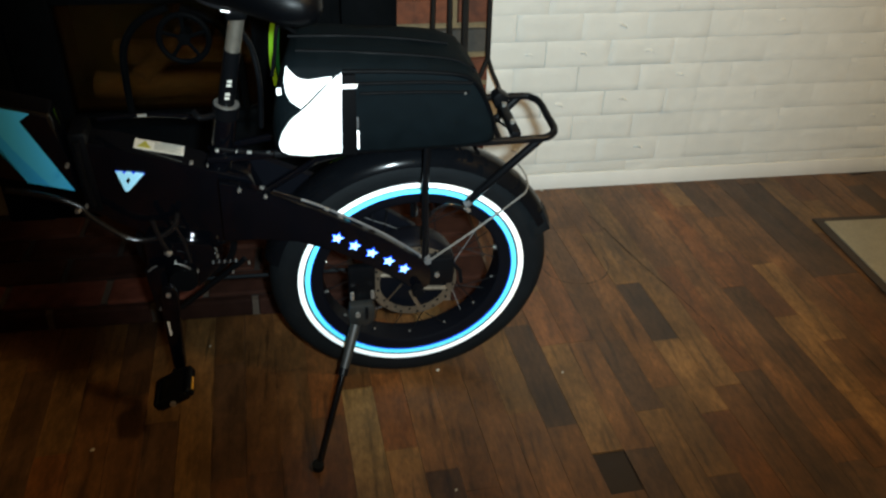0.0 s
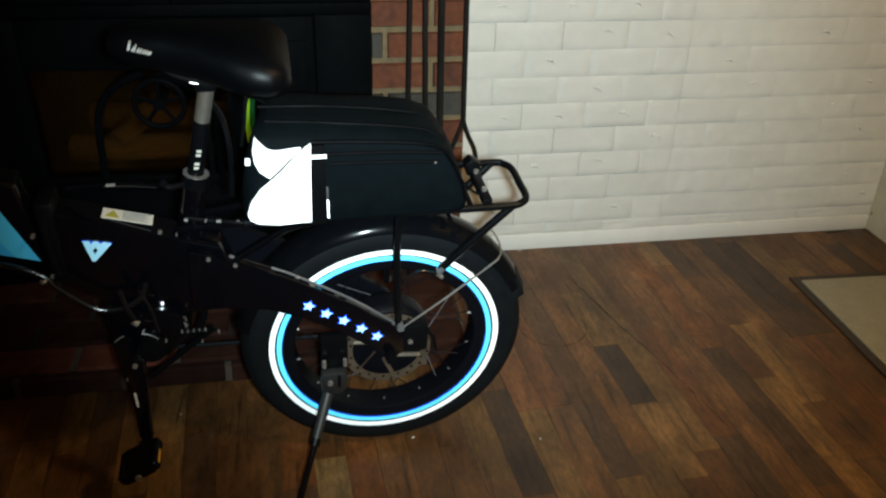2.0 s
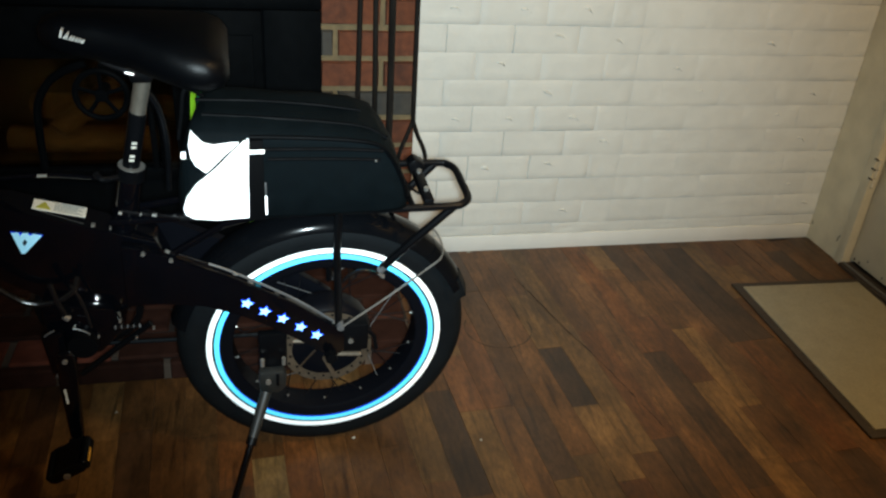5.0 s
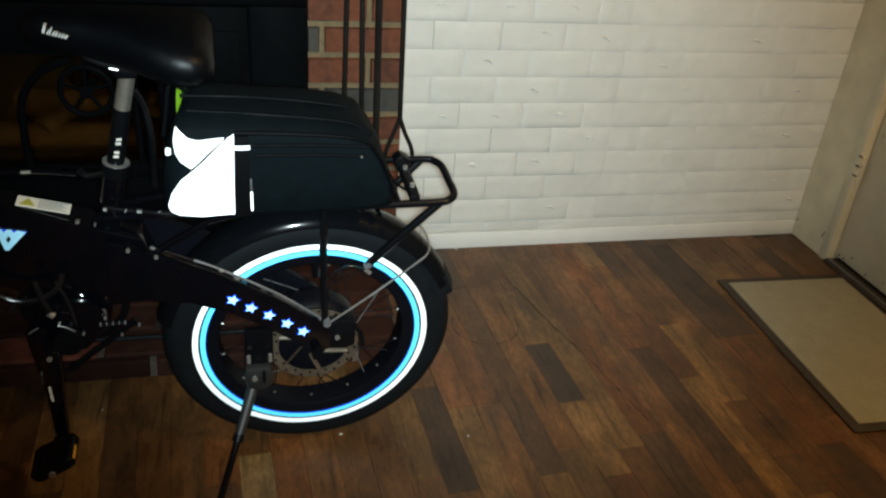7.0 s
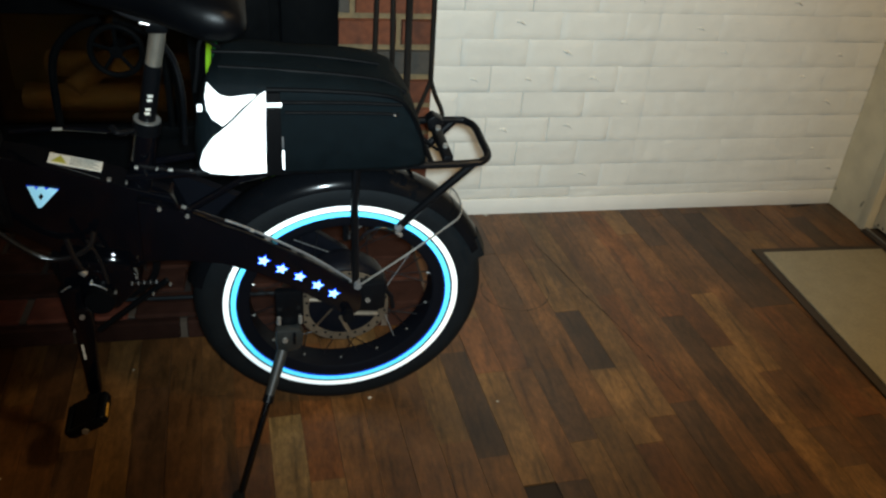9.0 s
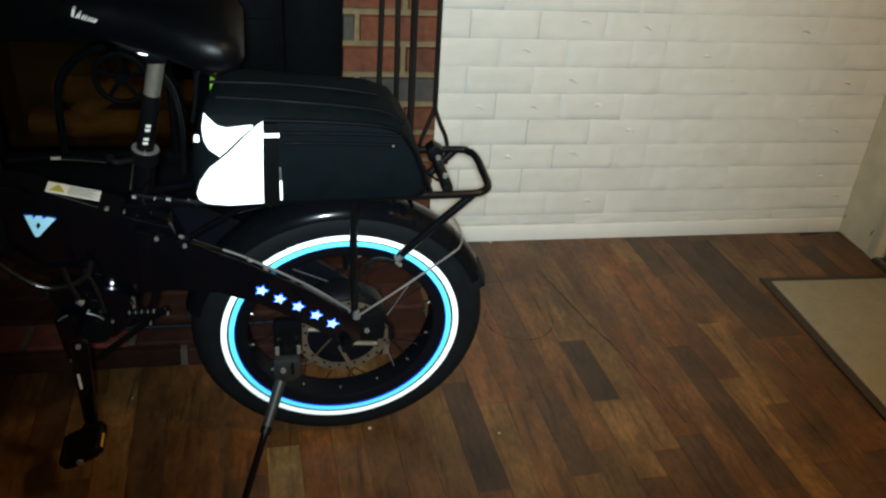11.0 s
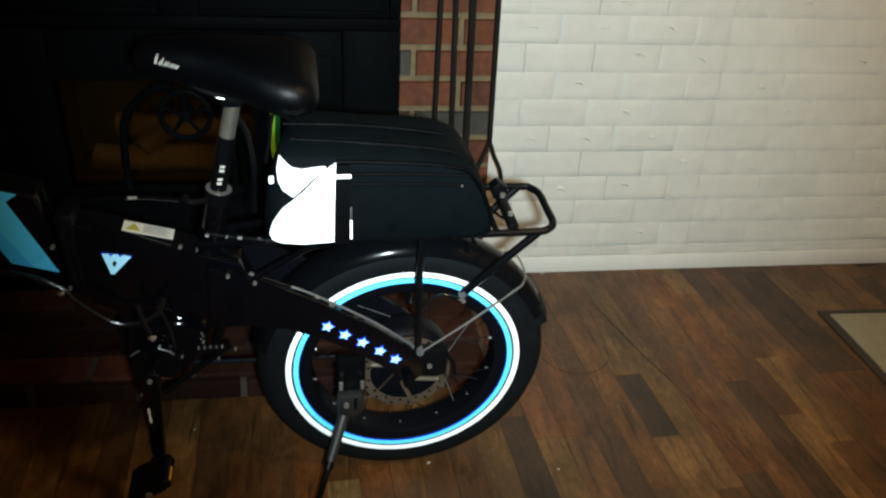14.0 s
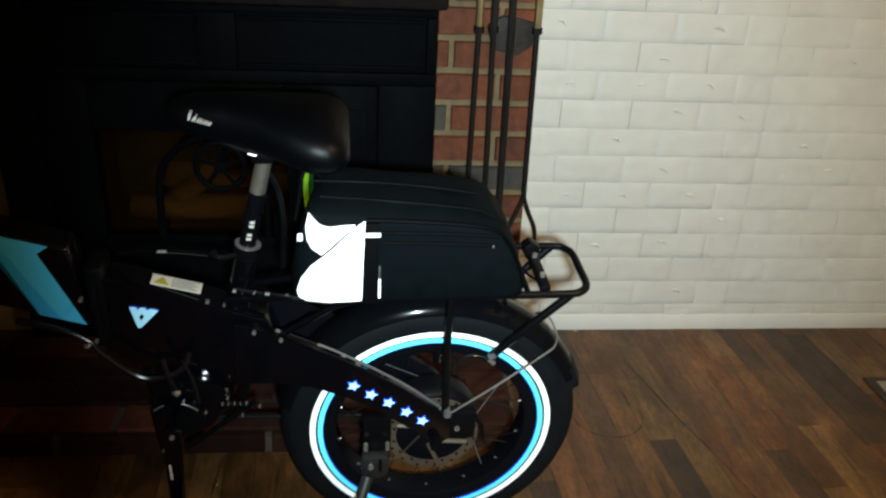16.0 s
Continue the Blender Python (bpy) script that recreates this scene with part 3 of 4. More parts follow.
    part("caliper_bolt", disc((0.040, 0.030), 0.005, -0.066, -0.060, 8), STEEL, cal)
    part("caliper_arm", tube([(0.060, -0.055, 0.060), (0.085, -0.056, 0.030), (0.090, -0.056, 0.0)], 0.004), BLACK_MATT, cal)

    # swing arms
    arm = [(-0.330, 0.268), (-0.298, 0.258), (-0.257, 0.240), (-0.158, 0.187), (-0.060, 0.124), (0.013, 0.066), (0.032, 0.040), (0.030, 0.008), (0.008, -0.012), (-0.022, 0.016), (-0.060, 0.046), (-0.10, 0.076), (-0.15, 0.108), (-0.21, 0.138), (-0.28, 0.150), (-0.335, 0.145)]
    near = part("chainstay", prism(arm, -0.062, -0.044, 0.003), FRAME_BLACK, b, "wide black chainstay with star decals")
    part("chainstay", prism(arm, 0.044, 0.062, 0.003), RIM_BLACK, b)
    for k, (u, v) in enumerate(((-0.142, 0.136), (-0.1125, 0.1155), (-0.082, 0.096), (-0.051, 0.0735), (-0.0225, 0.0515))):
        # the larger deep blue star paints the glow round its pale core
        s = part("star_decal", prism(star(u, v, 0.0128, 22, 0.5), -0.0635, -0.0615), DEEP_BLUE, near, "star decal with a painted blue halo")
        part("star_core", prism(star(u, v, 0.0102, 22, 0.52), -0.0645, -0.063), STAR_BLUE, s, "pale blue reflective star")
    hose = [(-0.262, -0.052, 0.248), (-0.20, -0.052, 0.217), (-0.158, -0.053, 0.195), (-0.06, -0.054, 0.131), (0.010, -0.056, 0.073)]
    part("brake_hose", tube(smooth_path(hose[:2]), 0.0022), CABLE, b, "black brake hose along the chainstay")
    # same hose further on, in pale steel to paint its highlight
    part("hose_sleeve", tube(smooth_path(hose[1:]), 0.0023), DULL_STEEL, b, "brake hose with its highlight painted pale")
    part("shift_cable", tube(smooth_path([(u, y - 0.004, z - 0.008) for u, y, z in hose]), 0.0015), CABLE, b, "thin black cable")
    for u, y, z in (hose[0], hose[2], hose[4]):
        part("hose_clip", tube([(u - 0.003, y - 0.002, z + 0.0015), (u + 0.003, y - 0.002, z - 0.002)], 0.0030, 8), STEEL, b, "bright hose clip")
    tie = [(-0.326, -0.030, 0.313), (-0.30, -0.033, 0.309), (-0.26, -0.036, 0.304), (-0.23, -0.038, 0.300), (-0.20, -0.040, 0.297)]
    tied = part("cable", tube(smooth_path(tie), 0.0036), CABLE, b, "black cable under the bag")
    # short steel rings stand in for the line of glints below the bag
    for u, v, w in ((-0.326, 0.314, 0.005), (-0.296, 0.310, 0.002), (-0.276, 0.3075, 0.007), (-0.246, 0.303, 0.004), (-0.222, 0.300, 0.002)):
        part("cable_tie", tube([(u - w / 2, -0.036, v), (u + w / 2, -0.0365, v - 0.0008)], 0.0034, 8), STEEL, tied, "steel ring as a glint on the cable")
    # steel specks added as glints along the top of the frame
    for u, v, w in ((-0.371, 0.285, 0.006), (-0.346, 0.2785, 0.003)):
        part("frame_screw", box(u - w / 2, u + w / 2, -0.030, -0.020, v, v + 0.0035, 0.001), STEEL, b, "small steel speck as a glint")
    for u, v in ((-0.298, 0.252), (-0.257, 0.236)):
        part("pivot_bolt", disc((u, v), 0.0034, -0.066, -0.060, 10), STEEL, near, "shiny pivot bolt")

    # main frame
    body = [(-0.545, 0.342), (-0.496, 0.327), (-0.355, 0.275), (-0.280, 0.252), (-0.262, 0.20), (-0.29, 0.13), (-0.36, 0.105), (-0.45, 0.135), (-0.545, 0.205)]
    main = part("rear_frame", prism(body, -0.028, 0.028, 0.006, 3), FRAME_BLACK, b, "gloss black box-section frame")
    front = [(-0.86, 0.478), (-0.643, 0.412), (-0.565, 0.388), (-0.555, 0.300), (-0.552, 0.246), (-0.616, 0.267), (-0.86, 0.345)]
    ft = part("front_frame", prism(front, -0.026, 0.026, 0.006, 3), FRAME_BLACK, b, "gloss black front frame tube")
    part("decal_stripe", prism([(-0.686, 0.422), (-0.584, 0.392), (-0.602, 0.380), (-0.551, 0.249), (-0.585, 0.260), (-0.622, 0.330), (-0.640, 0.372)], -0.0275, -0.0255), LIGHT_BLUE, ft, "light blue diagonal stripe", m=pose(-0.008, 0, 0))
    part("decal_stripe", prism([(-0.686, 0.422), (-0.640, 0.372), (-0.622, 0.330), (-0.585, 0.260), (-0.617, 0.270), (-0.652, 0.363), (-0.672, 0.418)], -0.0275, -0.0255), SKY_BLUE, ft, "deeper blue diagonal stripe", m=pose(-0.008, 0, 0))
    hinge = part("fold_hinge", box(-0.549, -0.522, -0.031, 0.031, 0.205, 0.355, 0.006), BLACK_MATT, b, "black folding hinge")
    part("hinge_lever", tube(smooth_path([(-0.535, -0.036, 0.345), (-0.538, -0.038, 0.29), (-0.534, -0.037, 0.225)]), 0.006), BLACK_MATT, hinge)
    for u, v, r in ((-0.556, 0.305, 0.0032), (-0.545, 0.225, 0.003)):
        part("hinge_bolt", disc((u, v), r, -0.043, -0.035, 10), STEEL, hinge, "shiny hinge bolt")
    lg = part("maker_mark", prism([(-0.484, 0.284), (-0.439, 0.275), (-0.473, 0.242)], -0.0300, -0.0282), DEEP_BLUE, main, "blue triangular reflective mark", m=pose(-0.0065, 0, 0))
    part("mark_shape", prism([(-0.4831, 0.2829), (-0.4729, 0.2825), (-0.4715, 0.2762), (-0.4668, 0.2814), (-0.4598, 0.2808), (-0.4575, 0.2752), (-0.4517, 0.2787), (-0.4402, 0.2749), (-0.47, 0.243), (-0.4753, 0.2434)], -0.0310, -0.0298), STAR_BLUE, lg, "pale notched shape")
    part("mark_diamond", prism([(-0.4655, 0.2705), (-0.4632, 0.2646), (-0.4679, 0.2579), (-0.4702, 0.2641)], -0.0318, -0.0305), FRAME_BLACK, lg, "dark diamond")
    # warning label on the sloping top of the frame
    slope = math.atan2(0.317 - 0.296, 0.449 - 0.375)
    st = part("warning_label", box(-0.039, 0.039, -0.0145, 0.0145, 0, 0.0012), PAPER, main, "white warning label", m=pose(-0.421, 0.004, 0.3015 + 0.0005) @ Matrix.Rotation(slope, 4, "Y"))
    part("warning_triangle", prism([(-0.034, -0.010), (-0.012, -0.010), (-0.023, 0.010)], -0.0007, 0.0007), PRINT_YELLOW, st, "yellow warning triangle", m=pose(0, 0, 0.0014, -90))
    for k in range(7):
        part("print_bar", box(-0.008, 0.034 - 0.004 * (k % 3), -0.0115 + 0.0034 * k, -0.0098 + 0.0034 * k, 0.001, 0.0016), PRINT_GREY, st)
    part("top_rail", tube(smooth_path([(-0.51, 0.022, 0.350), (-0.43, 0.024, 0.352), (-0.35, 0.024, 0.342)]), 0.004), FRAME_BLACK, main)
    # short steel pieces added where the gloss rail glints
    for u, v in ((-0.347, 0.3425), (-0.440, 0.3545)):
        part("rail_clip", tube([(u - 0.007, 0.0185, v), (u + 0.007, 0.0185, v)], 0.0026, 8), STEEL, main, "steel piece as a glint on the rail")
    # crossbar from the seat tube towards the rack
    part("seat_stay", tube([(-0.345, -0.018, 0.285), (-0.20, -0.030, 0.300), (-0.10, -0.035, 0.318)], 0.007), FRAME_BLACK, b)
    part("seat_stay", tube([(-0.345, 0.018, 0.285), (-0.20, 0.030, 0.300), (-0.10, 0.035, 0.318)], 0.007), FRAME_BLACK, b)
    part("rack_brace", tube([(-0.257, -0.050, 0.238), (-0.17, -0.062, 0.300), (-0.12, -0.070, 0.318)], 0.006), FRAME_BLACK, b)

    # seat post and saddle
    part("seat_tube", tube([(-0.342, 0, 0.20), (-0.306, 0, 0.372)], 0.0195, 20), FRAME_BLACK, b, "gloss black seat tube")
    clamp = part("seat_clamp", tube([(-0.3085, 0, 0.356), (-0.3045, 0, 0.377)], 0.0215, 20), BLACK_MATT, b, "black seat clamp")
    part("clamp_rim", tube([(-0.3048, 0, 0.3765), (-0.3044, 0, 0.3785)], 0.0205, 20), STEEL, clamp, "bright rim")
    lever = part("clamp_lever", tube(smooth_path([(-0.325, -0.018, 0.368), (-0.345, -0.030, 0.372), (-0.355, -0.022, 0.378)]), 0.005), BLACK_MATT, b)
    post = part("seat_post", tube([(-0.3050, 0, 0.378), (-0.2845, 0, 0.469)], 0.0132, 20), BLACK_MATT, b, "black lower seat post")
    part("seat_post_sleeve", tube([(-0.2848, 0, 0.468), (-0.2705, 0, 0.527)], 0.0120, 20), SLEEVE, post, "bare steel upper post")
    for v in (0.392, 0.399, 0.414, 0.421):
        u = -0.3045 + (v - 0.378) * 0.2588
        part("print_bar", box(u - 0.0042, u + 0.0032, -0.0145, -0.0120, v, v + 0.0040), PAPER, post)
    seat = part("saddle", saddle_mesh(), SADDLE_SKIN, b, "wide black vinyl saddle", smooth=180)
    for du, h, w in ((0.0, 0.0105, 0.0030), (0.0050, 0.0045, 0.0018), (0.0082, 0.0085, 0.0018), (0.0116, 0.0045, 0.0022), (0.0154, 0.0050, 0.0018), (0.0190, 0.0040, 0.0022), (0.0228, 0.0045, 0.0020), (0.0262, 0.0040, 0.0032)):
        low = 0.600 - 0.26 * du
        part("logo_bar", prism([(-0.3645 + du, low + h), (-0.3645 + du + w, low + h - 0.001), (-0.368 + du + w, low - 0.001), (-0.368 + du, low)], -0.0405 - 0.08 * du, -0.030), SILVER_PRINT, seat, "silver maker bars")
    for s in (-1, 1):
        part("saddle_rail", tube(smooth_path([(-0.345, s * 0.015, 0.572), (-0.30, s * 0.022, 0.548), (-0.25, s * 0.022, 0.545), (-0.19, s * 0.03, 0.560)]), 0.0035), DARK_SPOKE, seat)
    part("saddle_clamp", box(-0.288, -0.256, -0.024, 0.024, 0.524, 0.550, 0.005), SADDLE_SKIN, seat)
    # thin steel sliver that paints the glint of the saddle rail
    part("clamp_bolt", tube([(-0.292, -0.026, 0.543), (-0.280, -0.026, 0.540)], 0.0013, 8), STEEL, seat, "steel sliver as the saddle rail's glint")

    # rack
    rz = 0.322
    loop = [(-0.235, -0.072, rz), (-0.10, -0.074, rz), (0.06, -0.075, rz), (0.195, -0.075, rz), (0.222, -0.070, rz + 0.001), (0.236, -0.050, rz + 0.001), (0.238, 0.0, rz), (0.238, 0.045, rz), (0.228, 0.066, rz), (0.205, 0.074, rz), (0.06, 0.075, rz), (-0.235, 0.072, rz)]
    rack = part("rear_rack", tube(smooth_path(loop, 4), 0.0065), BLACK_MATT, b, "black tubular luggage rack")
    for u in (-0.20, -0.06, 0.06, 0.135):
        part("cross_bar", tube([(u, -0.073, rz), (u, 0.073, rz)], 0.005), BLACK_MATT, rack)
    part("centre_slat", box(-0.20, 0.14, -0.015, 0.015, rz - 0.003, rz + 0.004, 0.001), BLACK_MATT, rack)
    part("light_bracket", box(0.155, 0.172, -0.070, 0.070, rz - 0.002, rz + 0.012, 0.003), BLACK_MATT, rack, "flat rear light bracket")
    part("light_bracket", prism([(0.152, rz), (0.174, rz), (0.176, rz + 0.022), (0.158, rz + 0.032), (0.146, rz + 0.022)], 0.030, 0.056, 0.003), BLACK_MATT, rack)
    for y in (-0.04, 0.02):
        part("bracket_bolt", tube([(0.164, y, rz + 0.010), (0.164, y, rz + 0.018)], 0.0045, 8), STEEL, rack)
    for s in (-1, 1):
        part("rack_strut", tube([(0.012, s * 0.075, rz), (0.010, s * 0.074, 0.24), (0.016, s * 0.068, 0.075)], 0.0085, flat=0.6), BLACK_MATT, rack)
        part("rack_strut", tube([(0.205, s * 0.074, rz - 0.002), (0.150, s * 0.070, 0.262), (0.092, s * 0.058, 0.190)], 0.007), BLACK_MATT, rack)
        part("strut_clip", tube([(0.096, s * 0.060, 0.194), (0.088, s * 0.058, 0.184)], 0.0072, 8), DULL_STEEL, rack, "pale clip")
        part("strut_bolt", tube([(0.018, s * 0.066, 0.080), (0.018, s * 0.084, 0.080)], 0.0068, 8), DULL_STEEL, rack, "steel mounting bolt")
    # mudguard
    fr = TYRE_R + 0.007
    guard = part("mudguard", revolve([(fr - 0.020, -0.0400), (fr - 0.007, -0.0350), (fr + 0.003, -0.020), (fr + 0.006, 0), (fr + 0.003, 0.020), (fr - 0.007, 0.0350), (fr - 0.020, 0.0400), (fr - 0.009, 0.033), (fr + 0.0005, 0.019), (fr + 0.0035, 0), (fr + 0.0005, -0.019), (fr - 0.009, -0.033)], 56, 24, 166), GUARD_BLACK, b, "black mudguard over the rear tyre", smooth=60)
    part("mudguard_flap", revolve([(fr - 0.030, -0.038), (fr + 0.001, -0.030), (fr + 0.008, 0), (fr + 0.001, 0.030), (fr - 0.030, 0.038), (fr - 0.003, 0.026), (fr + 0.003, 0), (fr - 0.003, -0.026)], 8, 19, 28), RUBBER, guard)
    stay = [(0.018, -0.080, 0.078), (0.105, -0.070, 0.135), (0.185, -0.056, 0.188), (0.200, -0.048, 0.196), (0.208, -0.030, 0.200), (0.210, 0, 0.202), (0.208, 0.030, 0.200), (0.200, 0.048, 0.196), (0.185, 0.056, 0.188), (0.105, 0.070, 0.135), (0.018, 0.080, 0.078)]
    part("mudguard_stay", tube(smooth_path(stay, 4), 0.0019, 8), STEEL, b, "bright steel mudguard stay")

    # drive
    ring = part("chainring", revolve([(0.078, 0.046), (0.088, 0.046), (0.091, 0.048), (0.088, 0.050), (0.078, 0.050)], 48), BLACK_MATT, b, "dark toothed chainring", m=pose(-0.415, 0, 0.066))
    for k in range(5):
        a = radians(72 * k + 20)
        part("chainring_arm", tube([(0, 0.048, 0), (0.08 * math.cos(a), 0.048, 0.08 * math.sin(a))], 0.007, 8, flat=0.5), BLACK_MATT, ring)
    part("bottom_bracket", tube([(-0.415, -0.062, 0.066), (-0.415, 0.07, 0.066)], 0.024, 20), BLACK_MATT, b)
    part("bracket_shell", prism([(-0.47, 0.15), (-0.36, 0.13), (-0.345, 0.085), (-0.39, 0.035), (-0.44, 0.035), (-0.475, 0.08)], -0.045, 0.036, 0.006), FRAME_BLACK, b, "black motor controller case")
    # steel specks placed as glints low on the frame, some clear of the case
    for u, v in ((-0.352, 0.105), (-0.425, 0.098), (-0.39, 0.075), (-0.30, 0.085), (-0.33, 0.066)):
        part("case_screw", disc((u, v), 0.0021, -0.050, -0.044, 8), STEEL, b, "small steel speck as a glint")
    coil = part("cable_coil", tube([(-0.364, -0.046, 0.0915), (-0.318, -0.046, 0.0905)], 0.0032, 8), CABLE, b, "coiled cable end under the frame")
    # uneven pale rings paint the row of glints along the ribbed coil
    for k, w in enumerate((0.0022, 0.0014, 0.0018, 0.0012, 0.0026)):
        u = -0.361 + 0.0098 * k
        part("coil_ring", tube([(u - w / 2, -0.046, 0.0914), (u + w / 2, -0.046, 0.0913)], 0.0037, 8), DULL_STEEL, coil, "pale ring as a glint on the ribbed coil")
    crank = part("crank_arm", prism([(-0.447, 0.086), (-0.426, 0.086), (-0.420, 0.068), (-0.425, 0.030), (-0.434, -0.106), (-0.439, -0.117), (-0.452, -0.117), (-0.458, -0.106), (-0.454, 0.030), (-0.453, 0.068)], -0.100, -0.084, 0.005, 3), FRAME_BLACK, b, "black crank arm")
    part("crank_bolt", disc((-0.437, 0.072), 0.0042, -0.104, -0.098, 10), STEEL, crank, "steel crank bolt")
    for k, w in enumerate((0.0030, 0.0036, 0.0026, 0.0034, 0.0030)):
        part("crank_print", box(-0.4475 - w * 0.6, -0.4475 + w * 0.6, -0.1012, -0.0995, -0.024 + 0.0070 * k, -0.0185 + 0.0070 * k), PAPER, crank, "white printed mark")
    part("crank_arm", tube([(-0.398, 0.085, 0.066), (-0.394, 0.088, 0.20)], 0.0145, 12, taper=0.011, flat=0.6), FRAME_BLACK, b)
    plate = part("guard_plate", prism([(-0.476, 0.100), (-0.440, 0.105), (-0.440, 0.012), (-0.452, 0.004), (-0.470, 0.008)], -0.066, -0.052, 0.004), FRAME_BLACK, b, "black guard plate behind the crank")
    part("plate_bolt", disc((-0.461, 0.013), 0.0035, -0.070, -0.065, 8), STEEL, plate, "small steel bolt")
    # shiny edge of the guard ring round the spindle, and loose wires under the frame
    for a0, a1 in ((40, 78), (112, 140)):
        part("guard_rim", tube([(-0.434 + 0.047 * math.cos(radians(a)), -0.068, 0.068 + 0.047 * math.sin(radians(a))) for a in range(a0, a1 + 1, 6)], 0.0013, 6), DULL_STEEL, b, "shiny guard rim")
    part("cable", tube(smooth_path([(-0.447, -0.050, 0.196), (-0.440, -0.054, 0.160), (-0.430, -0.056, 0.128)]), 0.005), CABLE, b, "black sheathed cable")
    part("cable_end", tube([(-0.434, -0.057, 0.133), (-0.428, -0.057, 0.126)], 0.0058, 8), STEEL, b, "steel cable end")
    part("cable", tube(smooth_path([(-0.418, -0.048, 0.190), (-0.404, -0.050, 0.150), (-0.398, -0.052, 0.100)]), 0.0035), CABLE, b)
    part("cable", tube(smooth_path([(0.026, -0.040, 0.150), (0.036, -0.045, 0.168), (0.058, -0.047, 0.179), (0.080, -0.046, 0.172), (0.094, -0.045, 0.166)]), 0.0030), CABLE, b)
    part("cable_end", tube([(0.088, -0.046, 0.170), (0.098, -0.046, 0.160)], 0.0040, 8), STEEL, b, "steel cable end")
    pedal(b, (-0.455, -0.136, -0.120), "black plastic pedal with an amber reflector")
    part("chain", tube(smooth_path([(-0.415, 0.048, 0.154), (-0.20, 0.046, 0.09), (0.0, 0.044, 0.030)]), 0.004, 6), RUBBER, b)
    part("chain", tube(smooth_path([(-0.415, 0.048, -0.022), (-0.20, 0.046, -0.028), (0.0, 0.044, -0.030)]), 0.004, 6), RUBBER, b)
    part("stand_bar", tube([(-0.440, 0.0, -0.050), (-0.310, 0.0, 0.057)], 0.0055), BLACK_MATT, b, "dark slanting brace under the frame")

    # cables
    part("cable", tube(smooth_path([(-0.66, -0.030, 0.262), (-0.60, -0.040, 0.252), (-0.556, -0.046, 0.232), (-0.537, -0.05, 0.208), (-0.49, -0.052, 0.163), (-0.45, -0.052, 0.158), (-0.416, -0.05, 0.176), (-0.405, -0.040, 0.20)]), 0.0052), CABLE, b, "black sheathed cable")
    part("cable_ring", tube([(-0.557, -0.05, 0.228), (-0.5545, -0.05, 0.224)], 0.0065), STEEL, b)
    part("cable", tube(smooth_path([(-0.28, 0.03, 0.50), (-0.258, 0.03, 0.46), (-0.25, 0.02, 0.40), (-0.255, 0.02, 0.32)]), 0.0045), BLACK_MATT, b)

    # kickstand
    k = part("kickstand", prism([(-0.127, -0.018), (-0.083, -0.018), (-0.078, -0.030), (-0.080, -0.058), (-0.092, -0.070), (-0.126, -0.070), (-0.129, -0.040)], -0.078, -0.056, 0.004), CAST_GREY, b, "grey alloy kickstand with a black leg")
    part("mounting_plate", box(-0.126, -0.076, -0.062, -0.046, -0.020, 0.060, 0.003), BLACK_MATT, k)
    for u in (-0.121, -0.083):
        part("mounting_bolt", tube([(u, -0.073, -0.004), (u, -0.073, 0.012)], 0.0037, 8), STEEL, k, "steel mounting bolt")
    part("pivot_bolt", disc((-0.112, -0.038), 0.005, -0.083, -0.077, 10), STEEL, k, "steel pivot bolt")
    part("spring_slot", box(-0.098, -0.092, -0.081, -0.077, -0.050, -0.022, 0.001), BLACK_MATT, k)
    top, foot = Vector((-0.117, -0.075, -0.068)), BIKE.inverted() @ Vector((-0.486, 1.263, 0.0035))
    part("upper_leg", tube([top, top.lerp(foot, 0.34)], 0.0105, 12, taper=0.0085), CAST_GREY, k, "grey upper leg")
    part("lower_leg", tube([top.lerp(foot, 0.32), foot], 0.0065, 12), FRAME_BLACK, k, "black telescopic lower leg")
    part("leg_collar", tube([top.lerp(foot, 0.31), top.lerp(foot, 0.36)], 0.0095, 12), BLACK_MATT, k)
    part("foot", tube([foot + Vector((0, 0, 0.012)), foot - Vector((0.0, -0.001, 0.001))], 0.011, 12), RUBBER, k, "rubber foot")
    return b


def saddle_mesh():
    rows = ((-0.400, 0.010, 0.602, 0.586), (-0.394, 0.022, 0.612, 0.576), (-0.370, 0.032, 0.620, 0.566), (-0.32, 0.043, 0.621, 0.556), (-0.275, 0.060, 0.617, 0.545), (-0.238, 0.085, 0.611, 0.536),
            (-0.205, 0.102, 0.606, 0.529), (-0.178, 0.106, 0.602, 0.528), (-0.157, 0.096, 0.594, 0.533), (-0.147, 0.074, 0.582, 0.544))
    secs = []
    for u, w, zt, zb in rows:
        sec = []
        for k in range(20):
            a = 2 * math.pi * k / 20
            c, s = math.cos(a), math.sin(a)
            y = w * math.copysign(abs(c) ** 0.75, c)
            zc = zb + (zt - zb) * 0.53
            z = zc + ((zt - zc) if s > 0 else (zc - zb)) * math.copysign(abs(s) ** 0.7, s)
            sec.append((u, y, z))
        secs.append(sec)
    return loft(secs)


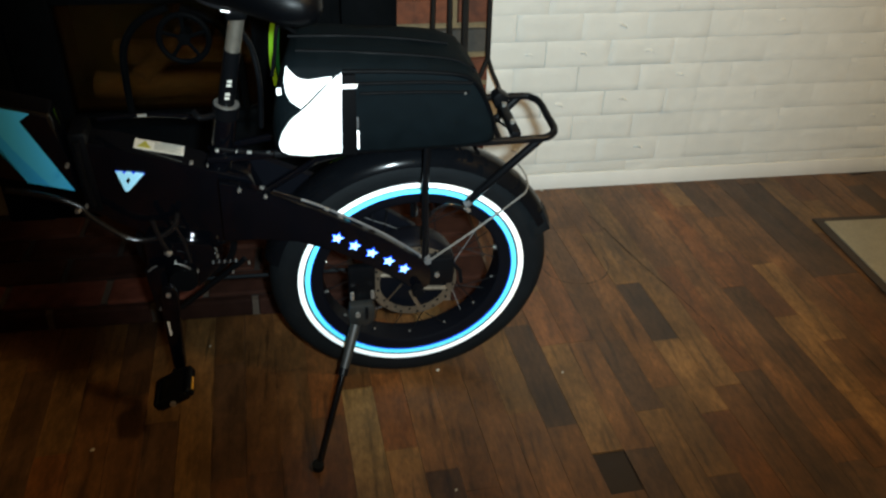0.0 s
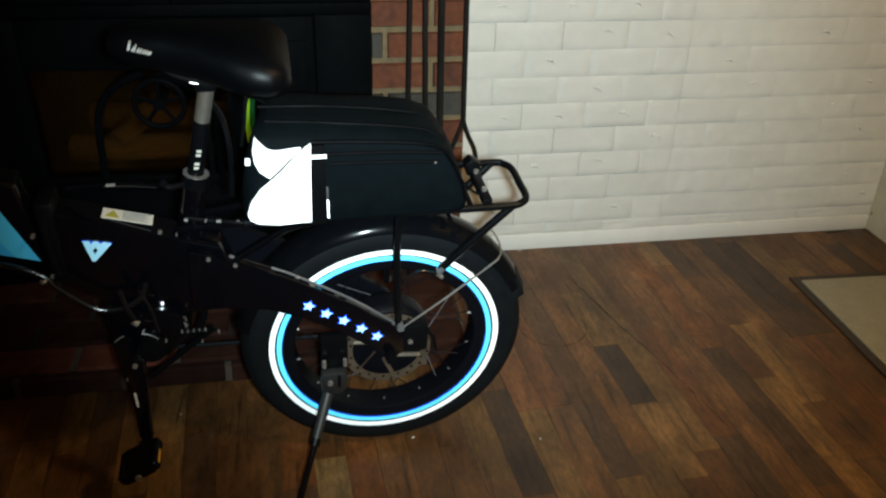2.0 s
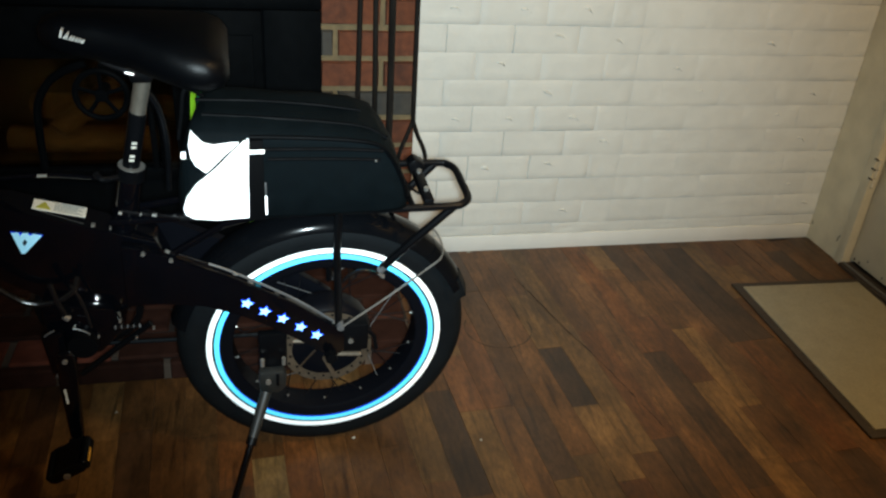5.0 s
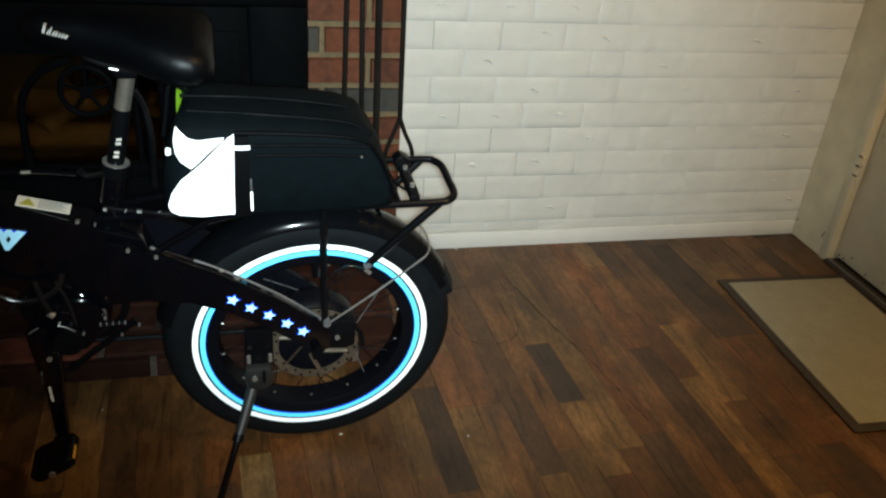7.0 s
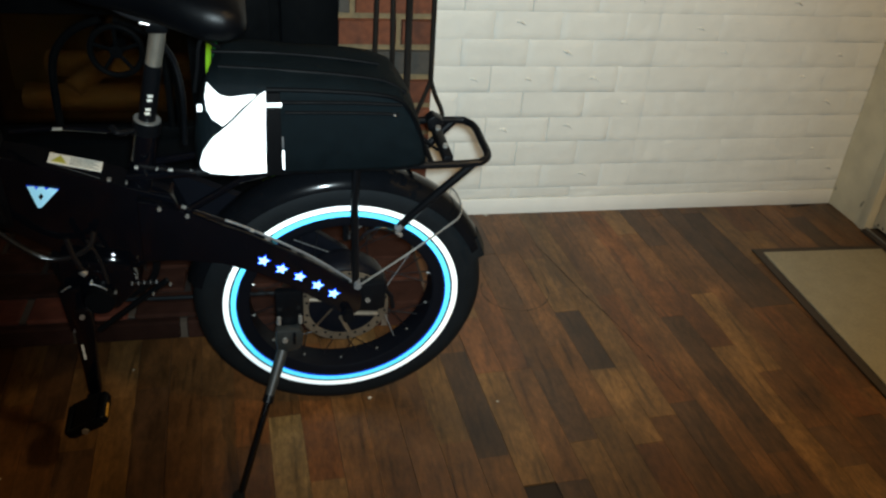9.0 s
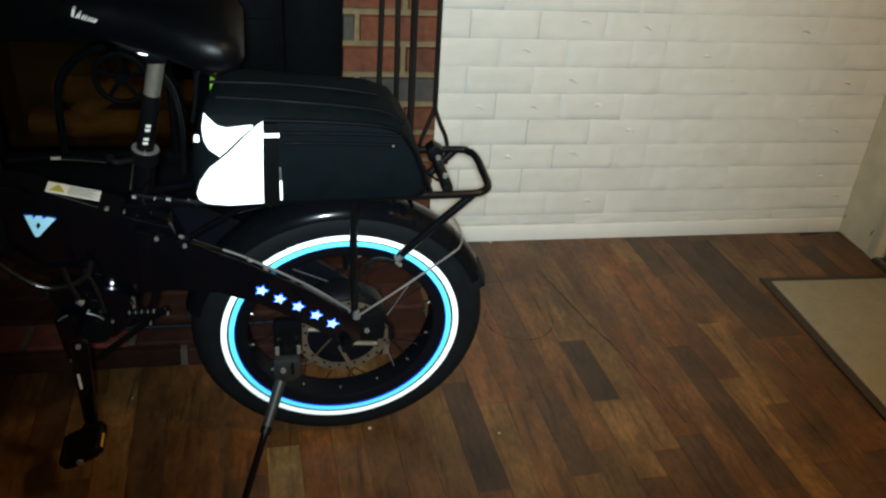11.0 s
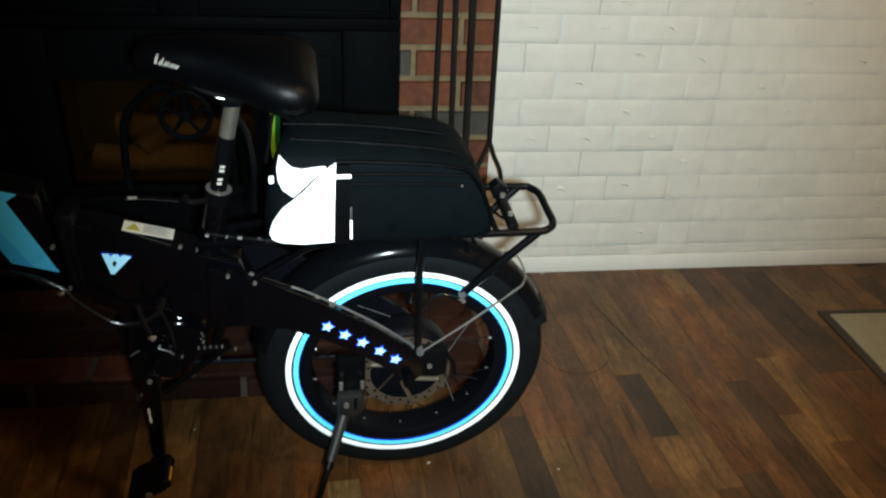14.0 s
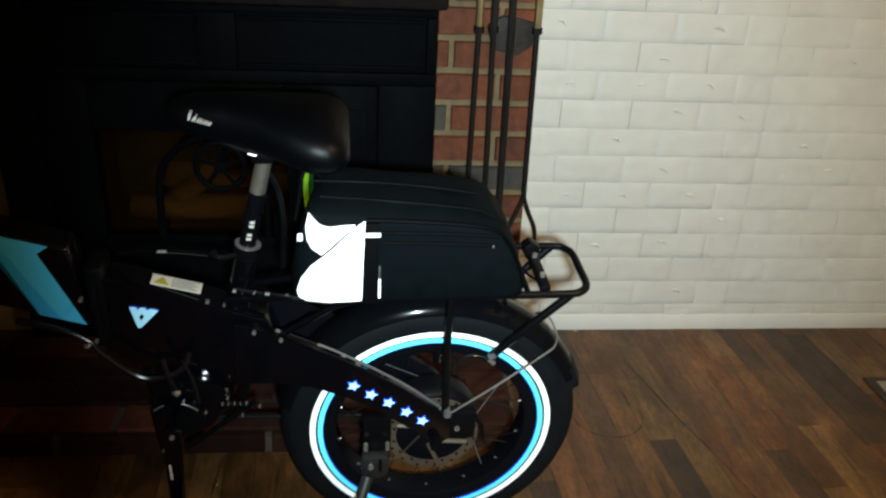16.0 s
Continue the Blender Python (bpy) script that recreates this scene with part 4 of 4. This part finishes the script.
def pedal(b, at, label):
    p = part("pedal", tube([(0, 0.052, 0), (0, -0.050, 0)], 0.009, 12), BLACK_MATT, b, label, m=pose(*at) @ Matrix.Rotation(radians(-27), 4, "Y") @ Matrix.Scale(0.78, 4))
    part("pedal_cage", box(-0.040, 0.040, -0.048, -0.036, -0.013, 0.013, 0.006), BLACK_MATT, p)
    part("pedal_cage", box(-0.040, 0.040, 0.030, 0.040, -0.013, 0.013, 0.005), BLACK_MATT, p)
    for s in (-1, 1):
        part("pedal_block", box(s * 0.042 - 0.008, s * 0.042 + 0.008, -0.044, 0.038, -0.014, 0.014, 0.008, 3), BLACK_MATT, p)
        part("reflector", box(s * 0.0505 - 0.0015, s * 0.0505 + 0.0015, -0.034, 0.004, -0.003, 0.004, 0.001), AMBER, p, "amber pedal reflector")
    part("pedal_tread", box(-0.030, 0.030, -0.038, 0.034, -0.010, 0.010, 0.003), BLACK_MATT, p)
    part("end_cap", tube([(0, -0.049, 0), (0, -0.054, 0)], 0.0075, 10), STEEL, p, "shiny axle end cap")


bike = bicycle()


def rack_bag():
    g = thing("rack_bag", "black nylon rack bag with white reflective side panels, zipped", "bag", BIKE)
    rows = ((-0.234, 0.066, 0.372, 0.380), (-0.229, 0.082, 0.402, 0.410), (-0.222, 0.091, 0.432, 0.440), (-0.214, 0.096, 0.460, 0.468), (-0.206, 0.0985, 0.476, 0.484), (-0.188, 0.100, 0.478, 0.493), (-0.11, 0.101, 0.472, 0.489), (-0.02, 0.101, 0.468, 0.480),
            (0.04, 0.101, 0.460, 0.471), (0.075, 0.100, 0.448, 0.457), (0.095, 0.098, 0.420, 0.432), (0.110, 0.095, 0.385, 0.402), (0.120, 0.088, 0.355, 0.372))
    zb = 0.3295
    secs = []
    fine = []
    for a, c in zip(rows, rows[1:]):
        fine += [tuple(p + (q - p) * k / 4 for p, q in zip(a, c)) for k in range(4)]
    for u, w, zs, zc in fine + [rows[-1]]:
        half = [(w * 0.94, zb), (w * 0.99, zb + 0.008), (w * 1.012, zb + (zs - zb) * 0.45), (w, zs - 0.010), (w * 0.985, zs), (w * 0.93, zs + (zc - zs) * 0.35), (w * 0.70, zs + (zc - zs) * 0.78), (w * 0.35, zs + (zc - zs) * 0.97)]
        secs.append([(u, -y, z) for y, z in half] + [(u, 0, zc)] + [(u, y * 0.62, z) for y, z in half[::-1]])
    for sec in secs[1:-1]:
        for k, (u, y, z) in enumerate(sec):
            slack = noise.noise(Vector((u * 16, y * 26, z * 22)))
            if 4 <= k <= 12:
                sec[k] = (u, y, z + 0.0045 * slack)
            elif y < 0:
                sec[k] = (u, y + 0.0012 * slack, z)
    # the nose of the bag slants back towards the far side
    for sec in secs:
        for k, (u, y, z) in enumerate(sec):
            if u < -0.15 and y > -0.06:
                sec[k] = (u + 0.24 * (y + 0.06) * (-0.15 - u) / 0.085, y, z)
    body = part("body", loft(secs), BAG_FABRIC, g, smooth=180)
    def stitched(name, pts, r, mat, label=""):
        part(name, tube(smooth_path(pts), r, 8), mat, g, label)
    y = -0.1025
    stitched("piping", [(-0.125, y + 0.002, 0.474), (-0.05, y + 0.001, 0.471), (0.03, y + 0.001, 0.464), (0.070, y + 0.003, 0.452), (0.092, y + 0.005, 0.424), (0.108, y + 0.008, 0.388), (0.118, y + 0.014, 0.352)], 0.0036, BAG_PIPING)
    stitched("zip", [(-0.100, y - 0.001, 0.438), (0.0, y - 0.001, 0.435), (0.070, y, 0.430)], 0.0026, BAG_TRIM)
    stitched("zip_flap", [(-0.105, y, 0.454), (0.0, y, 0.451), (0.074, y + 0.001, 0.445)], 0.0030, BAG_TRIM)
    part("zip_pull", box(0.061, 0.0645, y - 0.0045, y, 0.4285, 0.432, 0.001), STEEL, g)
    stitched("roof_seam", [(-0.19, -0.060, 0.4915), (-0.11, -0.062, 0.4860), (-0.02, -0.062, 0.4775), (0.05, -0.062, 0.4665), (0.085, -0.066, 0.448)], 0.0034, BAG_PIPING)
    stitched("roof_seam", [(-0.20, -0.015, 0.4945), (-0.11, -0.012, 0.4900), (-0.02, -0.012, 0.4815), (0.05, -0.014, 0.4715)], 0.0030, BAG_PIPING)
    part("side_strap", box(-0.131, -0.106, y - 0.0035, y + 0.004, 0.3325, 0.470, 0.001), BAG_TRIM, g, "black webbing strap")
    upper = [(-0.206, 0.487), (-0.198, 0.474), (-0.189, 0.4665), (-0.176, 0.463), (-0.152, 0.466), (-0.140, 0.4665), (-0.160, 0.449), (-0.178, 0.430), (-0.189, 0.4195), (-0.203, 0.432), (-0.209, 0.446), (-0.2105, 0.466)]
    lower = [(-0.126, 0.472), (-0.1335, 0.4675), (-0.155, 0.446), (-0.173, 0.4265), (-0.188, 0.413), (-0.205, 0.398), (-0.220, 0.376), (-0.226, 0.358), (-0.223, 0.348), (-0.212, 0.341), (-0.180, 0.3365), (-0.1305, 0.3385), (-0.129, 0.40)]
    part("reflective_panel", prism(upper, y - 0.0045, y + 0.004, 0.0006, 1), WHITE_REFLECT, g, "white reflective leaf panel")
    part("reflective_panel", prism(lower, y - 0.0045, y + 0.004, 0.0006, 1), WHITE_REFLECT, g, "white reflective leaf panel")
    part("reflective_tag", box(-0.129, -0.104, y - 0.0055, y - 0.003, 0.4495, 0.4555, 0.0006), WHITE_REFLECT, g, "white reflective tag")
    part("reflective_strip", box(-0.1058, -0.1026, y - 0.003, y + 0.003, 0.342, 0.374, 0.0006), WHITE_REFLECT, g, "narrow white reflective strip")
    part("reflective_strip", box(-0.1058, -0.1030, y - 0.003, y + 0.003, 0.379, 0.398, 0.0006), DULL_STEEL, g)
    part("front_buckle", box(-0.2225, -0.2155, -0.105, -0.092, 0.443, 0.449, 0.001), WHITE_REFLECT, g, "white reflective dot")
    part("front_loop", tube(smooth_path([(-0.228, -0.036, 0.440), (-0.221, -0.034, 0.475), (-0.212, -0.030, 0.518), (-0.188, -0.015, 0.500)]), 0.003, 8), BAG_TRIM, g)
    stitched("lash_cord", [(0.112, -0.05, 0.372), (0.130, -0.055, 0.352), (0.150, -0.050, 0.334)], 0.0025, BAG_TRIM)


rack_bag()


# ---- small things on the floor ----
def crumbs():
    spots = ((0.185, 2.240, 0.008), (-0.232, 1.500, 0.006), (-0.245, 1.18, 0.005), (-0.90, 1.36, 0.008), (-0.71, 1.64, 0.004), (0.03, 1.46, 0.004), (0.0, 1.10, 0.005))
    for x, y, r in spots:
        bm = bmesh.new()
        bmesh.ops.create_icosphere(bm, subdivisions=1, radius=r * 0.75)
        for v in bm.verts:
            v.co = Vector((v.co.x * random.uniform(0.7, 1.4), v.co.y * random.uniform(0.5, 1.0), v.co.z * 0.5)) * random.uniform(0.8, 1.1)
        low = min(v.co.z for v in bm.verts)
        thing("crumb", "small pale crumb of dirt lying on the floor", "crumb", pose(x, y, -low + 0.0005, 0, 0, random.uniform(0, 180)), group="crumbs on the floor", data=mesh_of(bm, DEBRIS))


crumbs()


def ring_stain():
    bm = bmesh.new()
    rows = []
    for k in range(41):
        a = radians(150 + 225 * k / 40)
        w = 0.0013 + 0.0006 * math.sin(k * 0.9)
        rows.append([bm.verts.new(((0.085 + d) * math.cos(a), (0.085 + d) * math.sin(a), 0)) for d in (-w, w)])
    for p, q in zip(rows, rows[1:]):
        bm.faces.new((p[0], p[1], q[1], q[0]))
    # a long crooked crack that wanders across the blocks
    rng = random.Random(8)
    crack = bmesh.new()
    line = smooth_path([(0.280, 2.090, 0), (0.302, 2.018, 0), (0.345, 1.830, 0), (0.376, 1.728, 0), (0.414, 1.565, 0), (0.446, 1.420, 0)], 9)
    rows = []
    for k, p in enumerate(line):
        w = (0.0004 + 0.0015 * rng.random()) * math.sin(math.pi * (k + 1) / (len(line) + 1)) ** 0.5
        rows.append([crack.verts.new((p.x + d + rng.uniform(-0.0012, 0.0012), p.y, 0)) for d in (-w, w)])
    for p, q in zip(rows, rows[1:]):
        crack.faces.new((p[0], p[1], q[1], q[0]))
    part("crack", crack, SUBFLOOR, floor, "long dark crack", m=pose(0, 0, 0.0008))
    part("ring_stain", bm, MAT_EDGE, floor, "faint dark ring stain", m=pose(0.172, 1.855, 0.0009))


ring_stain()


def scuffs():
    rng = random.Random(5)
    wall = next(o for o in scene.objects if o.name == "door_1")
    for y, z, r in ((2.03, 0.030, 0.004), (2.00, 0.050, 0.003), (1.93, 0.036, 0.003), (2.052, 0.032, 0.005), (1.86, 0.05, 0.0025), (2.045, 0.42, 0.002)):
        out = [(y + r * rng.uniform(0.5, 1.3) * math.cos(k), z + r * rng.uniform(0.5, 1.6) * math.sin(k)) for k in (0, 0.9, 1.7, 2.6, 3.5, 4.4, 5.3)]
        bm = bmesh.new()
        bm.faces.new([bm.verts.new((EAST_X + 0.0212, p, q)) for p, q in out])
        part("scuff", bm, MAT_EDGE, wall, "dark chipped scuff")
    side = next(o for o in scene.objects if o.name == "wall_east")
    for y, z, r in ((2.12, 0.062, 0.004), (2.115, 0.075, 0.003), (2.245, 0.055, 0.003)):
        out = [(y + r * rng.uniform(0.4, 1.0) * math.cos(k), z + 2 * r * rng.uniform(0.5, 1.4) * math.sin(k)) for k in (0, 0.9, 1.7, 2.6, 3.5, 4.4, 5.3)]
        bm = bmesh.new()
        bm.faces.new([bm.verts.new((EAST_X - 0.0008, p, q)) for p, q in out])
        part("scuff", bm, MAT_EDGE, side, "dark chipped scuff")


scuffs()


# ---- pieces of floor, wall and hearth ----
def brick_meshes(length, height, depth, mat, count, rough=0.0016, edge_depth=0.15, bevel=0.006):
    """Bricks with a pillowed, hand-struck face towards -y; the origin is at the middle of the back."""
    out = []
    for _ in range(count):
        bm = bmesh.new()
        nx, nz = 6, 3
        us = [-0.5, -0.5 + bevel / length, -0.22 + random.uniform(-0.05, 0.05), 0.2 + random.uniform(-0.05, 0.05), 0.5 - bevel / length, 0.5]
        vs = [-0.5, -0.5 + bevel / height, 0.5 - bevel / height, 0.5]
        grid = {}
        for i, a in enumerate(us):
            for j, c in enumerate(vs):
                edge = i in (0, 5) or j in (0, 3)
                y = -depth * (edge_depth if edge else 1) + (0 if edge else random.uniform(-rough, rough))
                w = 0.0009
                grid[i, j] = bm.verts.new((a * length + random.uniform(-w, w), y, c * height + random.uniform(-w, w)))
        for i in range(5):
            for j in range(3):
                bm.faces.new((grid[i, j], grid[i + 1, j], grid[i + 1, j + 1], grid[i, j + 1]))
        out.append(mesh_of(bm, mat, 25))
    return out


def pillow_meshes(length, height, end_depth, count, rng):
    """Moulded foam bricks: a soft uneven face with dents and, on some, a struck slash; the joints fade in places."""
    out = []
    for _ in range(count):
        bm = bmesh.new()
        us = [-0.5, -0.5 + 0.003 / length, -0.36, -0.2, -0.05, 0.1, 0.24, 0.38, 0.5 - 0.006 / length, 0.5]
        vs = [-0.5, -0.5 + min(0.006 / height, 0.2), -0.2, 0.15, 0.5 - min(0.007 / height, 0.25), 0.5]
        seed = Vector((rng.uniform(0, 50), rng.uniform(0, 50), rng.uniform(0, 50)))
        slash = rng.random() < 0.6
        si, sj = rng.randint(3, 5), rng.randint(2, 3)
        low, top = (rng.uniform(0.72, 0.92), rng.uniform(0.86, 1.0)) if end_depth > 0.85 else (rng.uniform(0.62, 0.90), rng.uniform(0.80, 1.0))
        grid = {}
        for i, a in enumerate(us):
            for j, c in enumerate(vs):
                wave = noise.noise(seed + Vector((a * length * 22, 0, c * height * 26)))
                y = -0.0105 - 0.0022 * wave
                if i == 0:
                    y *= end_depth + 0.7 * (1 - end_depth) * wave
                if i == 9:
                    y *= 0.5 + 0.5 * end_depth
                if j == 0:
                    y *= low
                if j == 5:
                    y *= top
                if slash and (i, j) == (si, sj):
                    y += 0.005
                if slash and (i, j) == (si + 1, sj):
                    y -= 0.002
                ragged = 0.0008 * noise.noise(seed + Vector((a * length * 60, 9, c * 5)))
                if j in (0, 5):
                    y *= 1 + 0.16 * noise.noise(seed + Vector((a * length * 45, 4, c)))
                grid[i, j] = bm.verts.new((a * length, y, c * height + (ragged if j in (0, 5) else 6 * ragged if j in (1, 4) else 0)))
        for i in range(9):
            for j in range(5):
                bm.faces.new((grid[i, j], grid[i + 1, j], grid[i + 1, j + 1], grid[i, j + 1]))
        out.append(mesh_of(bm, WHITE_WALL, 50))
    return out


def panel_wall():
    pitch, z0, length = 0.0727, 0.0815, 0.180
    seam = 0.614
    rng = random.Random(11)
    cache = {}
    # struck chips: a thin raised flake with a sharp lower lip
    chips = []
    for _ in range(5):
        ln = rng.uniform(0.016, 0.034)
        secs = []
        for k in range(6):
            u = k / 5
            d, h = 0.0042 * math.sin(math.pi * (0.08 + 0.84 * u)), 0.0065 * math.sin(math.pi * (0.10 + 0.80 * u))
            bow = 0.002 * math.sin(u * 5 + ln * 200)
            secs.append([(ln * (u - 0.5), 0.002, bow + h), (ln * (u - 0.5), 0.002, bow - 0.0006), (ln * (u - 0.5), -d, bow)])
        chips.append(mesh_of(loft(secs), WHITE_WALL, 40))
    # struck slashes under some of them: thin curved slivers, the dent's shade painted in grey
    dents = []
    for _ in range(5):
        ln, bow = rng.uniform(0.024, 0.036), rng.uniform(0.002, 0.005)
        secs = []
        for k in range(9):
            u = k / 8
            h = 0.0010 * math.sin(math.pi * (0.06 + 0.88 * u)) * rng.uniform(0.6, 1.2)
            zc = bow * math.sin(math.pi * u) + rng.uniform(-0.0004, 0.0004)
            secs.append([(ln * (u - 0.5), 0.002, zc + h), (ln * (u - 0.5), 0.002, zc - h), (ln * (u - 0.5), -0.0009, zc)])
        dents.append(mesh_of(loft(secs), DENT_SHADE, 40))
    def brick(a, b, z, row_h):
        ln = round(b - a, 3)
        end = 0.975 if abs(a - seam) < 0.001 else 0.86 if abs(b - seam) < 0.001 else rng.choice((0.58, 0.70, 0.82)) if a < seam else 0.955
        key = (ln, round(row_h, 3), end)
        if key not in cache:
            cache[key] = pillow_meshes(ln - 0.0002, row_h - 0.0002, end, 7, rng)
        part("brick", rng.choice(cache[key]), None, wall_north, m=pose((a + b) / 2, WALL_Y - 0.0005, z + row_h / 2))
        if row_h > 0.05 and b - a > 0.1 and z < 1.0 and rng.random() < (0.62 if a < seam else 0.16):
            at = (a + b) / 2 + (0.028 if rng.random() < 0.75 else -0.03) + rng.uniform(-0.012, 0.012), z + row_h * rng.uniform(0.42, 0.66)
            lean = rng.uniform(10, 28)
            part("chip", rng.choice(chips), None, wall_north, m=pose(at[0], WALL_Y - 0.0105, at[1], 0, lean))
            if a < seam or rng.random() < 0.5:
                # grey sliver that paints the shade of a struck dent
                part("dent", rng.choice(dents), None, wall_north, m=pose(at[0] + 0.002, WALL_Y - 0.0122, at[1] - 0.0035, 0, lean))
    k = 0
    z = 0.0485
    while z < TOP_Z - 0.02:
        h = (z0 - z) if k == 0 else min(pitch, TOP_Z - z)
        # two panels side by side, each with its own bond
        for lo, hi, off in ((WALL_X, seam, 0.161 if k % 2 else 0.077), (seam, EAST_X - 0.001, seam + (0.0 if k % 2 else length / 2))):
            xs = [lo]
            x = off
            while x - length > lo + 0.02:
                x -= length
            while x < hi - 0.02:
                if x > lo + 0.02:
                    xs.append(x)
                x += length
            xs.append(hi)
            for a, b in zip(xs, xs[1:]):
                brick(a, b, z, h)
        z += h
        k += 1


panel_wall()


def red_bricks():
    pitch, z0 = 0.0765, 0.442
    meshes = {}
    def lay(a, b, z, h, dark):
        key = (round(b - a, 3), dark)
        if key not in meshes:
            meshes[key] = brick_meshes(b - a, h, 0.012, DARK_BRICK if dark else RED_BRICK, 4, rough=0.001, bevel=0.003)
        part("brick", random.choice(meshes[key]), None, breast, m=pose((a + b) / 2, BREAST_Y + 0.0075, z + h / 2))
    for k in range(-5, 8):
        z = z0 + k * pitch
        h = pitch - 0.014
        odd = k % 2
        cuts = [-0.243, -0.095, WALL_X - 0.001] if odd else [-0.243, -0.209, WALL_X - 0.001]
        for a, b in zip(cuts, cuts[1:]):
            dark = k == 0 or (k == 2 and b < -0.15)
            lay(a + (0.006 if a > -0.24 else -0.001), b - (0.006 if b < WALL_X - 0.01 else 0.0), z, h, dark)


red_bricks()


def hearth_bricks():
    """A facing course along the front edge, and bricks laid flat in half bond behind it, darker towards the stove."""
    rng = random.Random(3)
    ln, dp, face = 0.222, 0.100, 0.030
    def blocks(length, depth, mat, count):
        out = []
        for _ in range(count):
            bm = box(-length / 2 + 0.007, length / 2 - 0.007, -depth / 2 + 0.005, depth / 2 - 0.005, 0.0, HEARTH_Z, 0.004, 1)
            for v in bm.verts:
                v.co += Vector((rng.uniform(-0.0012, 0.0012), rng.uniform(-0.001, 0.001), rng.uniform(-0.0012, 0.0006) if v.co.z > 0.02 else 0))
            out.append(mesh_of(bm, mat))
        return out
    rows = [(HEARTH_Y + face / 2, face + 0.004)]
    y = HEARTH_Y + face + dp / 2
    while y < BREAST_Y:
        rows.append((y, dp))
        y += dp
    shared = {}
    for k, (y, depth) in enumerate(rows):
        x, first = HEARTH_X, True
        while x > -1.75:
            length = ln / 2 if first and k % 2 == 0 else ln
            first = False
            # the two front rows keep their red, but for the darker right end and a darker brick here and there
            darker = k > 1 or x > -0.45 or rng.random() < 0.25
            key = length, depth, darker
            if key not in shared:
                shared[key] = blocks(length, depth, DARKER_BRICK if darker else HEARTH_BRICK, 4)
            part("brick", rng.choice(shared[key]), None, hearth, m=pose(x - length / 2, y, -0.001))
            x -= length


hearth_bricks()


def floor_blocks():
    rng = random.Random(7)
    w, turn = 0.0635, radians(3.4)
    base = Matrix.Translation((-0.436, 1.466, 0)) @ Matrix.Rotation(turn, 4, "Z")
    shared = {}
    rest = bmesh.new()
    # blocks whose tone stands out: strip, where the block starts and ends, tone
    marked = {0: [(-0.48, 0.0, 4), (0.0, 0.34, 0)], 5: [(-0.13, 0.20, 2)], 6: [(-0.18, 0.14, 1)], 7: [(-0.26, 0.06, 2), (0.06, 0.26, 3)], 8: [(-0.55, -0.264, 1), (-0.264, 0.06, 0)],
              9: [(-0.17, 0.05, 1)], 11: [(-0.20, 0.03, 2), (0.03, 0.25, 1)], 13: [(-0.10, 0.30, 3)], 15: [(-0.27, 0.19, 1)], 16: [(-0.20, 0.06, 2), (0.06, 0.34, 3)], 17: [(-0.33, -0.22, 1), (-0.04, 0.27, 2)]}
    for s in range(-32, 36):
        spans = sorted(marked.get(s, []))
        y, lo, hi = -1.0, -1.0, 1.05
        y -= rng.uniform(0, 0.4)
        todo = []
        for a, b, tone in spans:
            while y < a - 0.10:
                e = min(y + rng.choice((0.24, 0.32, 0.40, 0.48)), a)
                if a - e < 0.08:
                    e = a
                todo.append((y, e, None))
                y = e
            todo.append((a, b, tone))
            y = b
        while y < hi:
            e = y + rng.choice((0.24, 0.32, 0.40, 0.48))
            todo.append((y, e, None))
            y = e
        for a, b, tone in todo:
            # no block runs out under the far side of a wall
            a, b = max(a, -1.2), min(b, 0.83 - 0.0875 * ((s + 0.5) * w))
            if b - a < 0.03:
                continue
            if tone is None:
                tone = rng.choices((0, 1, 2, 3), (46, 24, 12, 18))[0]
            cx, cy = (s + 0.5) * w, (a + b) / 2
            p = base @ Vector((cx, cy, 0))
            if p.x < WEST_X + 0.05 or p.x > EAST_X + 0.10:
                continue
            ln = round(b - a, 3)
            if -1.15 < p.x < 1.35 and 0.86 < p.y and len(floor.children) < 300:
                gap = rng.choice((0.0002, 0.0002, 0.0004, 0.0008))
                if (ln, tone, gap) not in shared:
                    shared[ln, tone, gap] = mesh_of(box(-w / 2 + gap, w / 2 - 0.0002, -ln / 2 + gap * 0.6, ln / 2 - 0.0002, -0.003, 0.0), WOODS[tone])
                part("floor_block", shared[ln, tone, gap], None, floor, m=base @ pose(cx, cy, rng.uniform(-0.0004, 0.0002)))
            else:
                n0 = len(rest.faces)
                box(cx - w / 2 + 0.0004, cx + w / 2 - 0.0004, a + 0.0004, b - 0.0004, -0.003, 0.0, bm=rest)
                rest.faces.ensure_lookup_table()
                for f in rest.faces[n0:]:
                    f.material_index = tone
    r = part("floor_strips", mesh_of(rest, WOODS), None, floor, m=base)
    r["kind"] = "stuff"
    far = bmesh.new()
    for s in range(-36, 32):
        for k in range(11):
            y0 = -3.9 + 0.30 * k
            mid = base @ Vector(((s + 0.5) * w, y0 + 0.15, 0))
            if not (WEST_X - 0.02 < mid.x < EAST_X + 0.05 and SOUTH_Y + 0.06 < mid.y):
                continue
            n0 = len(far.faces)
            box(s * w + 0.0004, (s + 1) * w - 0.0004, y0 + 0.0004, y0 + 0.2996, -0.003, -0.0008, bm=far)
            far.faces.ensure_lookup_table()
            t = rng.choice((0, 1, 2, 3))
            for f in far.faces[n0:]:
                f.material_index = t
    f2 = part("floor_strips", mesh_of(far, WOODS), None, floor, m=base)
    f2["kind"] = "stuff"


floor_blocks()
